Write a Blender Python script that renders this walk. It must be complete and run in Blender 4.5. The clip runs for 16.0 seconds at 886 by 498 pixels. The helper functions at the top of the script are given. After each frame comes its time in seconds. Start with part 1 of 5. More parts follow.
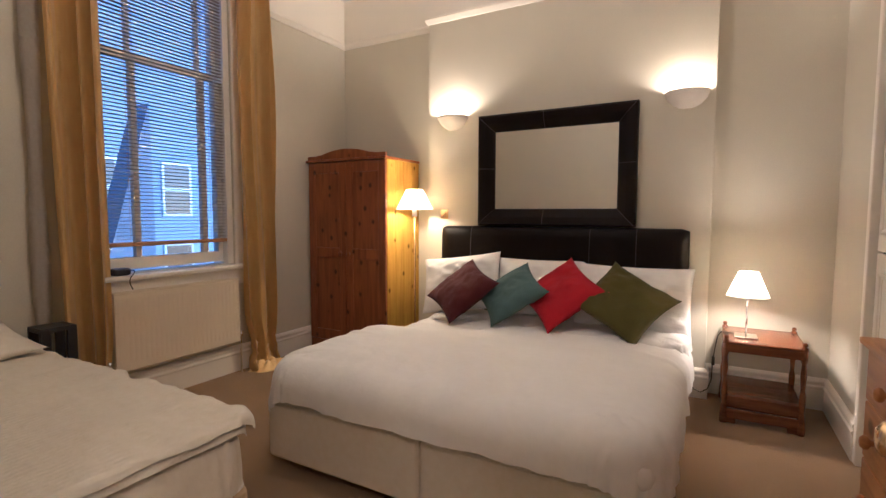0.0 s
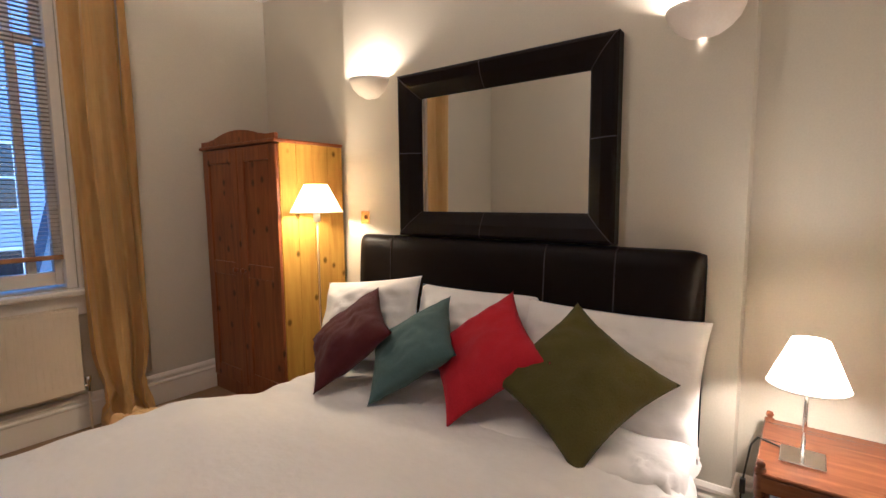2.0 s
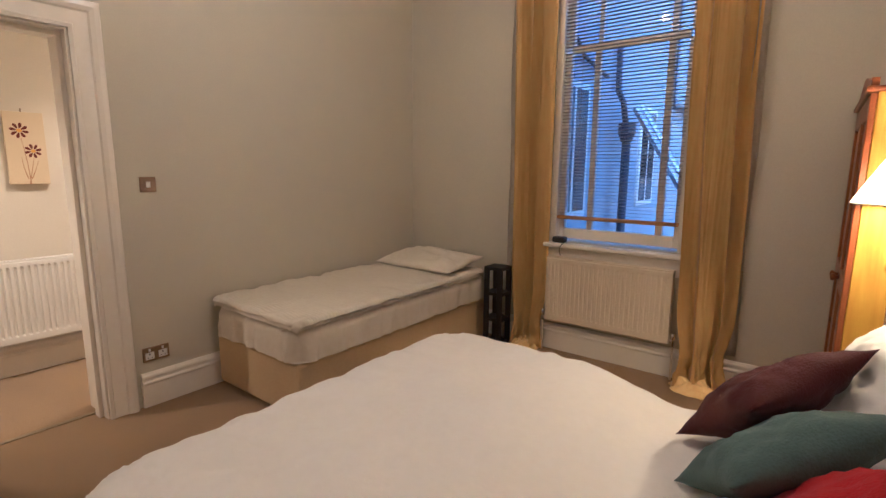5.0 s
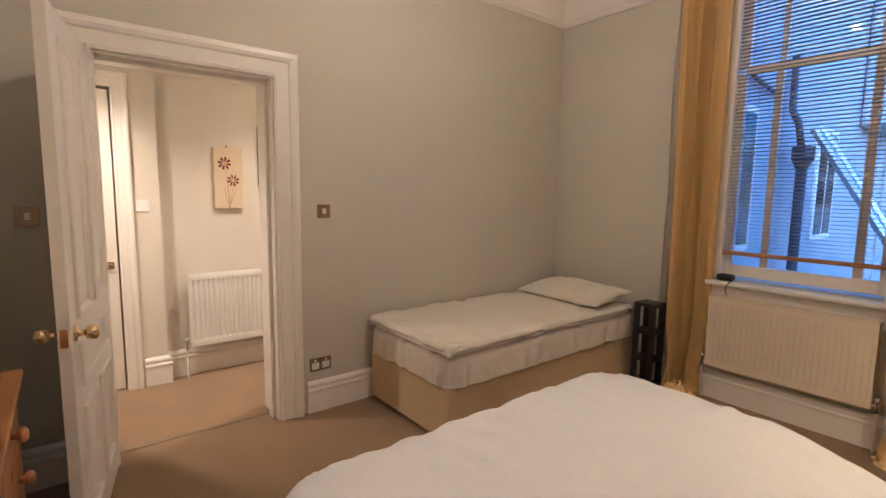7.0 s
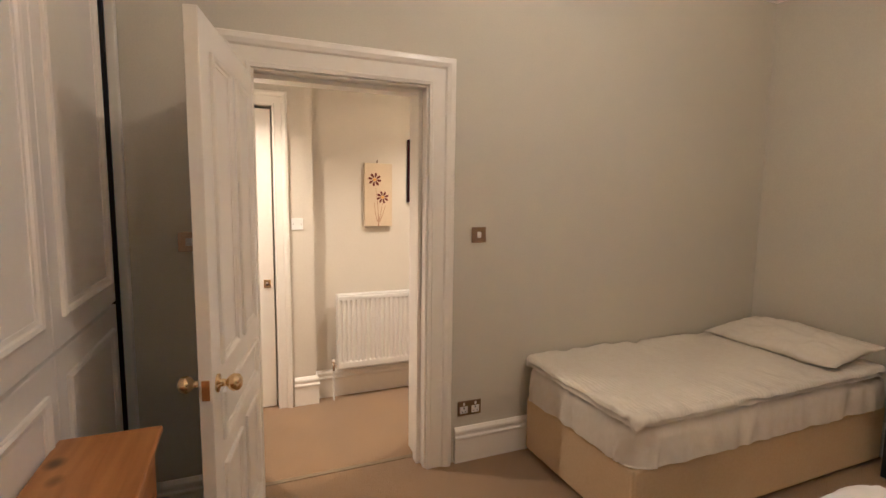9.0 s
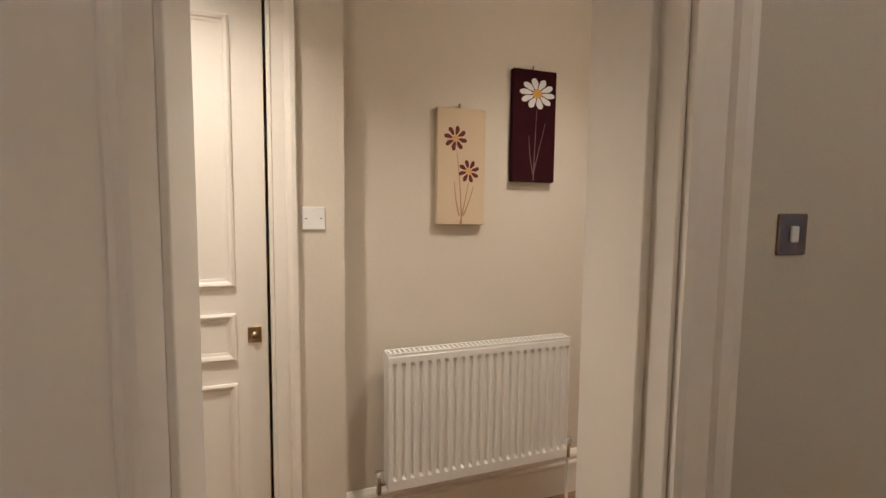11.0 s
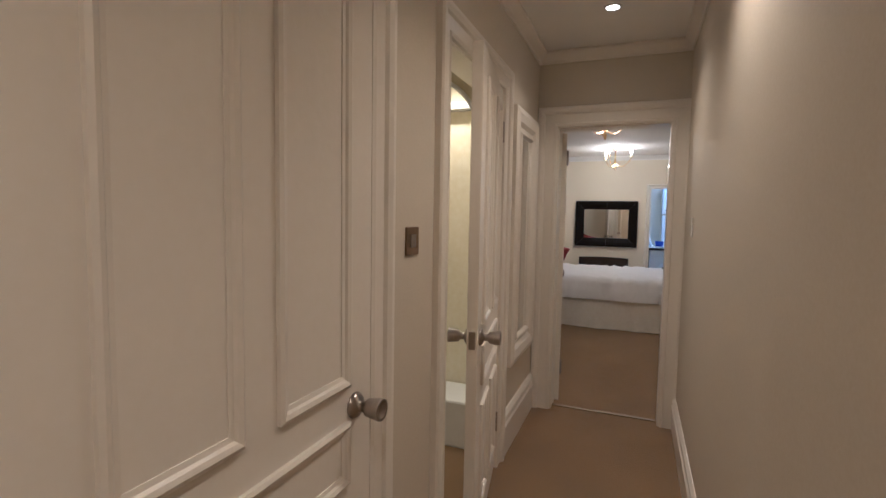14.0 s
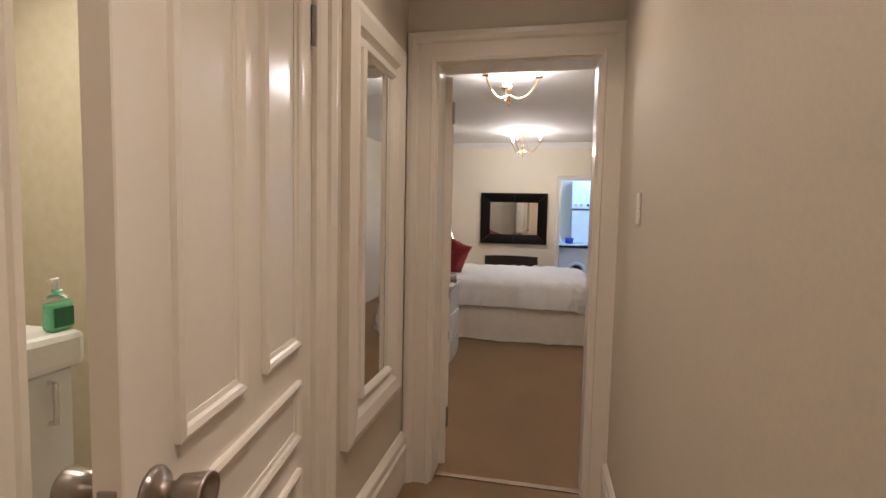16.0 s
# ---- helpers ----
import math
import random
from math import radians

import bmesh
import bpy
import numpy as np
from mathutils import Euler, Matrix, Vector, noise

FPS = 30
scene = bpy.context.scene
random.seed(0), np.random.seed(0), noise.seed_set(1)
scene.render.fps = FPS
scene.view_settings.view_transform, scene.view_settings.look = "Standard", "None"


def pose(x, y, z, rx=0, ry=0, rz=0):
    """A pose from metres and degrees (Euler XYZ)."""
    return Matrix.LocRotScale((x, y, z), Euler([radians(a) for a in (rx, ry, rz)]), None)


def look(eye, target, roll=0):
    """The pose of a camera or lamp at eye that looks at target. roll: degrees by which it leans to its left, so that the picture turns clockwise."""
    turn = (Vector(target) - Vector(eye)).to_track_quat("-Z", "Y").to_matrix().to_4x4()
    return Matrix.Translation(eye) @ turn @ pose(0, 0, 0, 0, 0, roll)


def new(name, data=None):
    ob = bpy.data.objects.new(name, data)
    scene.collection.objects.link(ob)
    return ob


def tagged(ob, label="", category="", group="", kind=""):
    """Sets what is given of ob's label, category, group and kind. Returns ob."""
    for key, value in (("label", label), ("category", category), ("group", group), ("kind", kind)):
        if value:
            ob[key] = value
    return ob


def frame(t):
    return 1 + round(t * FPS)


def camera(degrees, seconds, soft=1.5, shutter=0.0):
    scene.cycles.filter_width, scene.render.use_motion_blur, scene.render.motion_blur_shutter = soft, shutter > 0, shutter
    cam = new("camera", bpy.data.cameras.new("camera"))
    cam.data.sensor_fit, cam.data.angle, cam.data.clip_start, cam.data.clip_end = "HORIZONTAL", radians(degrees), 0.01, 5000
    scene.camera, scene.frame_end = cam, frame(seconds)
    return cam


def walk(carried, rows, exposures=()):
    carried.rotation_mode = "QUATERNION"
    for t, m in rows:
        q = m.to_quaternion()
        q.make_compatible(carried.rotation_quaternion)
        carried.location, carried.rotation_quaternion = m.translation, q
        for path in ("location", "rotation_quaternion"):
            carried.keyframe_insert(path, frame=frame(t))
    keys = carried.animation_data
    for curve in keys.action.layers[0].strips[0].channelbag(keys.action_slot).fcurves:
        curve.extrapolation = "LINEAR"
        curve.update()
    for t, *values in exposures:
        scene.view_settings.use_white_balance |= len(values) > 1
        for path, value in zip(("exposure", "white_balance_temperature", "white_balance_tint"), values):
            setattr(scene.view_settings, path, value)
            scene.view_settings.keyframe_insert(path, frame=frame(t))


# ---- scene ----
cam = camera(85.0, 16.0)
PATH = [
    # seconds, x, y, z, yaw, pitch, roll
    (0, 0.233, -0.146, 1.246, 29.32, -4.02, -0.16),
    (0.5, 0.316, 0.109, 1.288, 30.44, -4.71, -0.04),
    (1, 0.343, 0.544, 1.309, 31.50, -5.15, 0.37),
    (1.5, 0.357, 0.952, 1.288, 32.63, -4.63, 0.35),
    (2, 0.401, 1.416, 1.371, 37.16, -6.03, 0.55),
    (2.5, 0.428, 1.831, 1.376, 42.93, -6.44, 0.62),
    (3, 0.428, 2.320, 1.360, 59.97, -6.55, 0.53),
    (3.5, 0.377, 2.653, 1.324, 76.02, -6.91, 0.31),
    (4, 0.282, 2.895, 1.333, 92.63, -8.19, -0.26),
    (4.5, 0.341, 2.959, 1.384, 111.86, -9.35, -0.37),
    (5, 0.406, 3.019, 1.405, 127.52, -9.40, -0.43),
    (5.2, 0.407, 2.997, 1.412, 130.53, -9.39, -0.57),
    (7.5, 0.549, 2.843, 1.453, 143.92, -6.02, -0.82),
    (8, 0.497, 2.769, 1.478, 146.83, -5.50, -0.79),
    (8.5, 0.467, 2.646, 1.496, 151.51, -5.55, -0.82),
    (9, 0.432, 2.397, 1.514, 157.66, -6.21, -0.72),
    (9.2, 0.416, 2.248, 1.512, 159.55, -6.37, -0.77),
    (11.5, 0.148, 0.256, 1.333, 159.11, -4.46, -0.64),
    (12, -0.032, -0.121, 1.337, 152.51, -4.70, -0.18),
    (12.5, -0.248, -0.330, 1.339, 141.56, -4.53, -0.73),
    (13, -0.512, -0.453, 1.335, 130.97, -4.28, -1.21),
    (13.5, -0.824, -0.539, 1.316, 119.73, -4.34, -1.33),
    (14, -1.086, -0.538, 1.311, 111.91, -4.11, -0.99),
    (14.5, -1.465, -0.532, 1.301, 106.85, -4.16, -0.87),
    (15, -1.773, -0.520, 1.281, 104.64, -4.29, -0.85),
    (15.5, -2.049, -0.521, 1.265, 102.94, -4.18, -1.07),
    (16, -2.247, -0.564, 1.234, 101.93, -4.03, -1.20),
]
walk(cam, [(t, pose(x, y, z, 90 + pitch, roll, yaw)) for t, x, y, z, yaw, pitch, roll in PATH],
     [(0.0, 0.9, 3950, 12), (3.0, 0.75, 3900, 11), (5.0, 0.95, 4000, 12), (9.2, 1.05, 4000, 9), (11.3, 0.2, 3850, 7), (12.5, -0.2, 3820, 10), (14.0, -0.3, 3930, 11), (15.0, 0.0, 4100, 12), (16.0, 0.0, 4100, 12)])

# ---- sky, sun ----
world = bpy.data.worlds.new("sky")
scene.world = world
world.use_nodes = True
_nt = world.node_tree
_bg = _nt.nodes["Background"]
_sky = _nt.nodes.new("ShaderNodeTexSky")
_sky.sky_type = "NISHITA"
_sky.sun_disc = False
_sky.sun_elevation = radians(18)
_sky.ozone_density = 6.0
_sky.sun_rotation = radians(52)
_nt.links.new(_sky.outputs[0], _bg.inputs[0])
_bg.inputs[1].default_value = 0.32
SUN = new("dusk_sun", bpy.data.lights.new("dusk_sun", "SUN"))
SUN.data.energy, SUN.data.angle, SUN.data.color = 0.5, radians(20), (0.45, 0.70, 1.0)
SUN.matrix_world = look((0, 0, 0), (-0.75, -0.586, -0.309))
WARM = (1.0, 0.60, 0.27)


def bulb_light(name, at, watts, color=WARM, radius=0.03):
    ob = new(name, bpy.data.lights.new(name, "POINT"))
    ob.data.energy, ob.data.color, ob.data.shadow_soft_size = watts, color, radius
    ob.location = at
    return ob


def spot_light(name, at, watts, color=WARM, cone=125):
    ob = new(name, bpy.data.lights.new(name, "SPOT"))
    ob.data.energy, ob.data.color, ob.data.shadow_soft_size = watts, color, 0.035
    ob.data.spot_size, ob.data.spot_blend = radians(cone), 1.0
    ob.location = at
    return ob


SHADE_L, SHADE_T = (-1.96, 3.275, 1.375), (0.425, 3.335, 0.83)
# unseen pendant, added to lift the bedroom's general light
FILL_PENDANT = (-1.0, 1.55, 3.0)
bulb_light("pendant_light", FILL_PENDANT, 15, WARM, 0.04)
bulb_light("floor_lamp_light", SHADE_L, 12, (1.0, 0.56, 0.18))
bulb_light("table_lamp_light", SHADE_T, 13)
bulb_light("sconce_light", (-1.738, 3.505, 2.01), 25)
bulb_light("sconce_light", (0.04, 3.505, 2.01), 17)
DOWNLIGHTS = [(0.55, -0.60), (-0.85, -0.43), (-2.57, -0.44), (-3.74, -0.70)]
HALL_Z = 2.37
for (_x, _y), _w in zip(DOWNLIGHTS, (72, 56, 52, 30)):
    spot_light("downlight_light", (_x, _y, HALL_Z - 0.02), _w)
CHANDELIERS = [(-5.75, -0.84, 2.15), (-8.3, -0.86, 2.0)]
for _x, _y, _z in CHANDELIERS:
    bulb_light("chandelier_light", (_x, _y, _z + 0.02), 32, (1.0, 0.66, 0.35), 0.04)
# unseen bluish lamp without a fitting, stands in for the kitchen's daylight
bulb_light("kitchen_daylight_fill", (-10.2, 0.2, 2.0), 20, (0.80, 0.86, 1.0), 0.15)
spot_light("bathroom_light", (-3.1, -2.0, 2.28), 46, (1.0, 0.64, 0.29), 140)
# unseen spot without a fitting, added to brighten the shower recess
spot_light("shower_fill", (-3.95, -1.75, 2.28), 54, (1.0, 0.64, 0.29), 150)

# ---- materials ----


def mat(name, color, rough=0.6, metal=0.0, vary=0.06, scale=6.0, bump=0.1, bscale=60.0, spec=0.5, stretch=(1, 1, 1), sheen=0.0, fine=0.04):
    """Paint, cloth, plastic, metal: two scales of colour variation and fine relief."""
    m = bpy.data.materials.new(name)
    m.use_nodes = True
    nt = m.node_tree
    b = nt.nodes["Principled BSDF"]
    tc = nt.nodes.new("ShaderNodeTexCoord")
    mp = nt.nodes.new("ShaderNodeMapping")
    mp.inputs["Scale"].default_value = stretch
    nt.links.new(tc.outputs["Object"], mp.inputs[0])
    n1, n2 = nt.nodes.new("ShaderNodeTexNoise"), nt.nodes.new("ShaderNodeTexNoise")
    n1.inputs["Scale"].default_value, n1.inputs["Detail"].default_value = scale, 4
    n2.inputs["Scale"].default_value, n2.inputs["Detail"].default_value = bscale, 3
    for n in (n1, n2):
        nt.links.new(mp.outputs[0], n.inputs["Vector"])
    mix = nt.nodes.new("ShaderNodeMix")
    mix.data_type = "RGBA"
    c = Vector(color)
    mix.inputs["A"].default_value = (*(c * (1 - vary)), 1)
    mix.inputs["B"].default_value = (*(Vector([min(v, 0.95) for v in c * (1 + vary)])), 1)
    nt.links.new(n1.outputs[0], mix.inputs["Factor"])
    mix2 = nt.nodes.new("ShaderNodeMix")
    mix2.data_type, mix2.blend_type = "RGBA", "OVERLAY"
    mix2.inputs["Factor"].default_value = min(1.0, fine * 5)
    nt.links.new(mix.outputs["Result"], mix2.inputs["A"])
    nt.links.new(n2.outputs[0], mix2.inputs["B"])
    nt.links.new(mix2.outputs["Result"], b.inputs["Base Color"])
    b.inputs["Roughness"].default_value, b.inputs["Metallic"].default_value = rough, metal
    b.inputs["Specular IOR Level"].default_value = spec
    if sheen:
        b.inputs["Sheen Weight"].default_value = sheen
    bp = nt.nodes.new("ShaderNodeBump")
    bp.inputs["Strength"].default_value, bp.inputs["Distance"].default_value = bump, 0.01
    nt.links.new(n2.outputs[0], bp.inputs["Height"])
    nt.links.new(bp.outputs[0], b.inputs["Normal"])
    return m


def wood(name, dark, light, along=(1, 1, 12), rough=0.35, knots=True, ring=7.0, knot=0.09):
    """Lacquered wood: streaks along the board and dark knots."""
    m = mat(name, light, rough, 0, 0.1, 3, 0.05, 90)
    nt = m.node_tree
    b = nt.nodes["Principled BSDF"]
    tc = nt.nodes.new("ShaderNodeTexCoord")
    mp = nt.nodes.new("ShaderNodeMapping")
    mp.inputs["Scale"].default_value = [ring / a for a in along]
    nt.links.new(tc.outputs["Object"], mp.inputs[0])
    oi = nt.nodes.new("ShaderNodeObjectInfo")
    nt.links.new(oi.outputs["Random"], mp.inputs["Location"])
    n = nt.nodes.new("ShaderNodeTexNoise")
    n.inputs["Scale"].default_value, n.inputs["Detail"].default_value, n.inputs["Distortion"].default_value = 3.0, 6, 1.2
    nt.links.new(mp.outputs[0], n.inputs["Vector"])
    r = nt.nodes.new("ShaderNodeValToRGB")
    r.color_ramp.elements[0].position, r.color_ramp.elements[1].position = 0.3, 0.68
    r.color_ramp.elements[0].color, r.color_ramp.elements[1].color = (*dark, 1), (*light, 1)
    nt.links.new(n.outputs[0], r.inputs[0])
    out = r.outputs[0]
    if knots:
        v = nt.nodes.new("ShaderNodeTexVoronoi")
        v.inputs["Scale"].default_value = 1.0
        mk = nt.nodes.new("ShaderNodeMapping")
        mk.inputs["Scale"].default_value = [8.5 / (1 + 0.35 * (a > 1)) for a in along]
        nt.links.new(tc.outputs["Object"], mk.inputs[0])
        nt.links.new(mk.outputs[0], v.inputs["Vector"])
        kr = nt.nodes.new("ShaderNodeValToRGB")
        kr.color_ramp.elements[0].position, kr.color_ramp.elements[1].position = knot, knot * 2
        kr.color_ramp.elements[0].color, kr.color_ramp.elements[1].color = (1, 1, 1, 1), (0, 0, 0, 1)
        nt.links.new(v.outputs["Distance"], kr.inputs[0])
        kx = nt.nodes.new("ShaderNodeMix")
        kx.data_type = "RGBA"
        nt.links.new(kr.outputs[0], kx.inputs["Factor"])
        nt.links.new(out, kx.inputs["A"])
        kx.inputs["B"].default_value = (*(Vector(dark) * 0.35), 1)
        out = kx.outputs["Result"]
    nt.links.new(out, b.inputs["Base Color"])
    return m


def emitter(name, color, strength):
    m = bpy.data.materials.new(name)
    m.use_nodes = True
    b = m.node_tree.nodes["Principled BSDF"]
    b.inputs["Emission Color"].default_value = (*color, 1)
    b.inputs["Emission Strength"].default_value = strength
    return m


def shade_cloth(name, color, amount=0.5):
    m = bpy.data.materials.new(name)
    m.use_nodes = True
    nt = m.node_tree
    nt.nodes.remove(nt.nodes["Principled BSDF"])
    d, tr, mx = nt.nodes.new("ShaderNodeBsdfDiffuse"), nt.nodes.new("ShaderNodeBsdfTranslucent"), nt.nodes.new("ShaderNodeMixShader")
    d.inputs[0].default_value = tr.inputs[0].default_value = (*color, 1)
    mx.inputs[0].default_value = amount
    nt.links.new(d.outputs[0], mx.inputs[1])
    nt.links.new(tr.outputs[0], mx.inputs[2])
    nt.links.new(mx.outputs[0], nt.nodes["Material Output"].inputs[0])
    return m


def clear_glass(name, tint=(1, 1, 1), rough=0.0):
    m = bpy.data.materials.new(name)
    m.use_nodes = True
    b = m.node_tree.nodes["Principled BSDF"]
    b.inputs["Base Color"].default_value = (*tint, 1)
    b.inputs["Transmission Weight"].default_value, b.inputs["Roughness"].default_value, b.inputs["IOR"].default_value = 1.0, rough, 1.45
    return m


WALL = mat("greige_wall_paint", (0.58, 0.54, 0.43), 0.75, 0, 0.035, 1.6, 0.02, 140, fine=0.02)
HALLW = mat("pale_hall_wall_paint", (0.66, 0.60, 0.48), 0.75, 0, 0.035, 1.6, 0.02, 140, fine=0.02)
CREAM = mat("cream_wall_paint", (0.84, 0.79, 0.69), 0.75, 0, 0.03, 1.6, 0.05, 160, fine=0.02)
ROOM2 = mat("pale_wall_paint", (0.82, 0.75, 0.59), 0.75, 0, 0.03, 1.6, 0.05, 160, fine=0.02)
CEIL = mat("ceiling_paint", (0.86, 0.84, 0.79), 0.8, 0, 0.03, 1.2, 0.05, 120, fine=0.02)
GLOSS = mat("white_gloss_paint", (0.83, 0.78, 0.68), 0.28, 0, 0.03, 5, 0.035, 45, fine=0.02)
CARPET = mat("beige_carpet", (0.335, 0.205, 0.072), 0.95, 0, 0.26, 2.4, 1.0, 380, spec=0.15, sheen=0.25, fine=0.12)
DUVET = mat("white_cotton", (0.84, 0.82, 0.80), 0.85, 0, 0.03, 6, 0.25, 30, spec=0.2, fine=0.03)
LINEN = mat("cream_cotton", (0.72, 0.66, 0.54), 0.85, 0, 0.03, 6, 0.2, 30, spec=0.2, fine=0.03)
RIBBED = mat("ribbed_cream_cotton", (0.72, 0.66, 0.54), 0.85, 0, 0.03, 6, 0.2, 30, spec=0.2, fine=0.03)
_rn = RIBBED.node_tree
_rw, _rb, _rt = _rn.nodes.new("ShaderNodeTexWave"), _rn.nodes.new("ShaderNodeBump"), _rn.nodes.new("ShaderNodeTexCoord")
_rw.bands_direction = "X"
_rw.inputs["Scale"].default_value, _rw.inputs["Distortion"].default_value, _rw.inputs["Detail"].default_value = 14.0, 2.5, 2.0
_rb.inputs["Strength"].default_value, _rb.inputs["Distance"].default_value = 0.25, 0.006
_rn.links.new(_rt.outputs["Object"], _rw.inputs["Vector"])
_rn.links.new(_rw.outputs["Fac"], _rb.inputs["Height"])
_rn.links.new(_rn.nodes["Bump"].outputs[0], _rb.inputs["Normal"])
_rn.links.new(_rb.outputs[0], _rn.nodes["Principled BSDF"].inputs["Normal"])
DIVAN = mat("peach_divan_fabric", (0.62, 0.47, 0.26), 0.8, 0, 0.05, 5, 0.15, 90, spec=0.3, fine=0.02)
LEATHER = mat("black_brown_leather", (0.007, 0.005, 0.004), 0.45, 0, 0.3, 8, 0.12, 220, spec=0.10)
STITCH = mat("dark_seam_thread", (0.05, 0.035, 0.028), 0.6)
MAROON = mat("maroon_cushion", (0.062, 0.011, 0.014), 0.8, 0, 0.15, 9, 0.35, 160, sheen=0.06, spec=0.15)
TEAL = mat("teal_cushion", (0.085, 0.135, 0.135), 0.8, 0, 0.15, 9, 0.35, 160, sheen=0.06, spec=0.15)
RED = mat("red_cushion", (0.36, 0.008, 0.012), 0.8, 0, 0.12, 9, 0.3, 160, sheen=0.05, spec=0.15)
OLIVE = mat("olive_cushion", (0.085, 0.075, 0.014), 0.8, 0, 0.15, 9, 0.35, 160, sheen=0.05, spec=0.15)
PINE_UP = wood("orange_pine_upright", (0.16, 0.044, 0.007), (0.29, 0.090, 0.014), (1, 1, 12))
# wardrobe sides: the floor lamp's golden glow is put into the pine's colour
PINE_LIT = wood("lamplit_pine_side", (0.42, 0.24, 0.008), (0.55, 0.35, 0.012), (1, 1, 12), 0.6)
PINE_LIT.node_tree.nodes["Principled BSDF"].inputs["Specular IOR Level"].default_value = 0.15
PINE_Y = wood("orange_pine_along", (0.30, 0.115, 0.02), (0.48, 0.225, 0.05), (1, 12, 1), knot=0.13)
YEW = wood("red_brown_polished_wood", (0.09, 0.028, 0.008), (0.19, 0.07, 0.02), (9, 1, 1), 0.25, False)
DARKWOOD = wood("dark_stained_wood", (0.012, 0.007, 0.005), (0.03, 0.016, 0.01), (9, 1, 1), 0.3, False)
BLACKWOOD = mat("black_painted_wood", (0.012, 0.012, 0.013), 0.45)
CURTAIN = mat("gold_silk_curtain", (0.86, 0.60, 0.19), 0.38, 0, 0.07, 5, 0.06, 60, sheen=0.12, stretch=(1, 1, 0.15))
LINING = mat("ivory_curtain_lining", (0.70, 0.64, 0.54), 0.8)
SLAT = mat("pale_blind_slat", (0.40, 0.33, 0.25), 0.5)
SLATRAIL = mat("wooden_blind_rail", (0.38, 0.19, 0.055), 0.4)
RADC = mat("cream_radiator_enamel", (0.74, 0.64, 0.46), 0.35, fine=0.01)
RADW = mat("white_radiator_enamel", (0.80, 0.77, 0.70), 0.3, fine=0.01)
BRASS = mat("polished_brass", (0.80, 0.60, 0.29), 0.18, 1.0, 0.05, 9, 0.02)
BAR = mat("worn_carpet_bar_brass", (0.32, 0.25, 0.15), 0.55, 1.0, 0.1, 30, 0.03)
NICKEL = mat("brushed_nickel", (0.38, 0.345, 0.31), 0.28, 1.0, 0.05, 9, 0.03)
CHROME = mat("chrome", (0.78, 0.78, 0.78), 0.1, 1.0, 0.02)
BRONZE = mat("bronze_switch_plate", (0.30, 0.22, 0.15), 0.35, 1.0, 0.08, 20, 0.03)
WHITEP = mat("white_plastic", (0.80, 0.78, 0.72), 0.35, fine=0.01)
BLACKP = mat("black_plastic", (0.012, 0.012, 0.013), 0.4)
MIRROR = mat("mirror_silver", (0.86, 0.87, 0.86), 0.015, 1.0, 0.0, 1, 0.0, 5, fine=0.0)
GLASS = clear_glass("window_glass")
PLASTER = mat("plaster_sconce", (0.78, 0.72, 0.62), 0.7, 0, 0.03, 10, 0.05, 120)
SHADE = shade_cloth("ivory_lampshade", (0.82, 0.74, 0.58), 0.55)
BULB = emitter("lamp_bulb", (1.0, 0.62, 0.30), 60)
DOWNLED = emitter("downlight_lens", (1.0, 0.72, 0.42), 40)
CANDLE = emitter("candle_bulb", (1.0, 0.72, 0.42), 45)
CANV_C = mat("cream_canvas", (0.62, 0.50, 0.31), 0.85, 0, 0.05, 7, 0.06, 260)
CANV_D = mat("dark_plum_canvas", (0.028, 0.005, 0.008), 0.8, 0, 0.2, 7, 0.05, 260, spec=0.1)
PETAL_D = mat("plum_petal_paint", (0.11, 0.010, 0.004), 0.7)
PETAL_W = mat("white_petal_paint", (0.75, 0.72, 0.66), 0.7)
YOLK = mat("yellow_centre_paint", (0.62, 0.33, 0.03), 0.7)
STEM = mat("brown_stem_paint", (0.36, 0.19, 0.09), 0.8)
STEM_W = mat("pale_stem_paint", (0.20, 0.11, 0.09), 0.8)
TILE = mat("cream_bathroom_tile", (0.74, 0.68, 0.50), 0.22, 0, 0.03, 3, 0.02, 30)
GROUT = mat("tile_grout", (0.35, 0.33, 0.28), 0.9)
CERAMIC = mat("white_ceramic", (0.82, 0.82, 0.80), 0.12, fine=0.01)
GREENSOAP = mat("green_liquid_soap", (0.25, 0.62, 0.34), 0.2)
LABELG = mat("dark_green_label", (0.03, 0.16, 0.07), 0.4)
CLEARP = clear_glass("clear_plastic", (0.9, 0.95, 0.92), 0.1)
APPL = mat("white_appliance_enamel", (0.80, 0.81, 0.82), 0.25, fine=0.01)
DARKGLASS = mat("dark_glass_door", (0.012, 0.013, 0.016), 0.08)
BLUEC = mat("blue_plastic", (0.03, 0.06, 0.4), 0.4)
REDBED = mat("crimson_striped_cushion", (0.20, 0.012, 0.012), 0.6, 0, 0.3, 5, 0.2, 60, stretch=(1, 6, 1))
STONE_O = mat("pale_render_outside", (0.38, 0.40, 0.42), 0.9, 0, 0.12, 1.2, 0.3, 30)
SLATE = mat("grey_slate_roof", (0.22, 0.235, 0.26), 0.8, 0, 0.15, 3, 0.2, 40)
ALU = mat("aluminium_ladder", (0.5, 0.5, 0.5), 0.4, 0.9)
DARKPIPE = mat("dark_drainpipe", (0.03, 0.03, 0.035), 0.5)
# near-black colour that paints the shade inside the cupboard's gaps
GAP_SHADE = mat("gap_shade_black", (0.01, 0.009, 0.008), 0.9)

# ---- building helpers ----
ROOT = {}


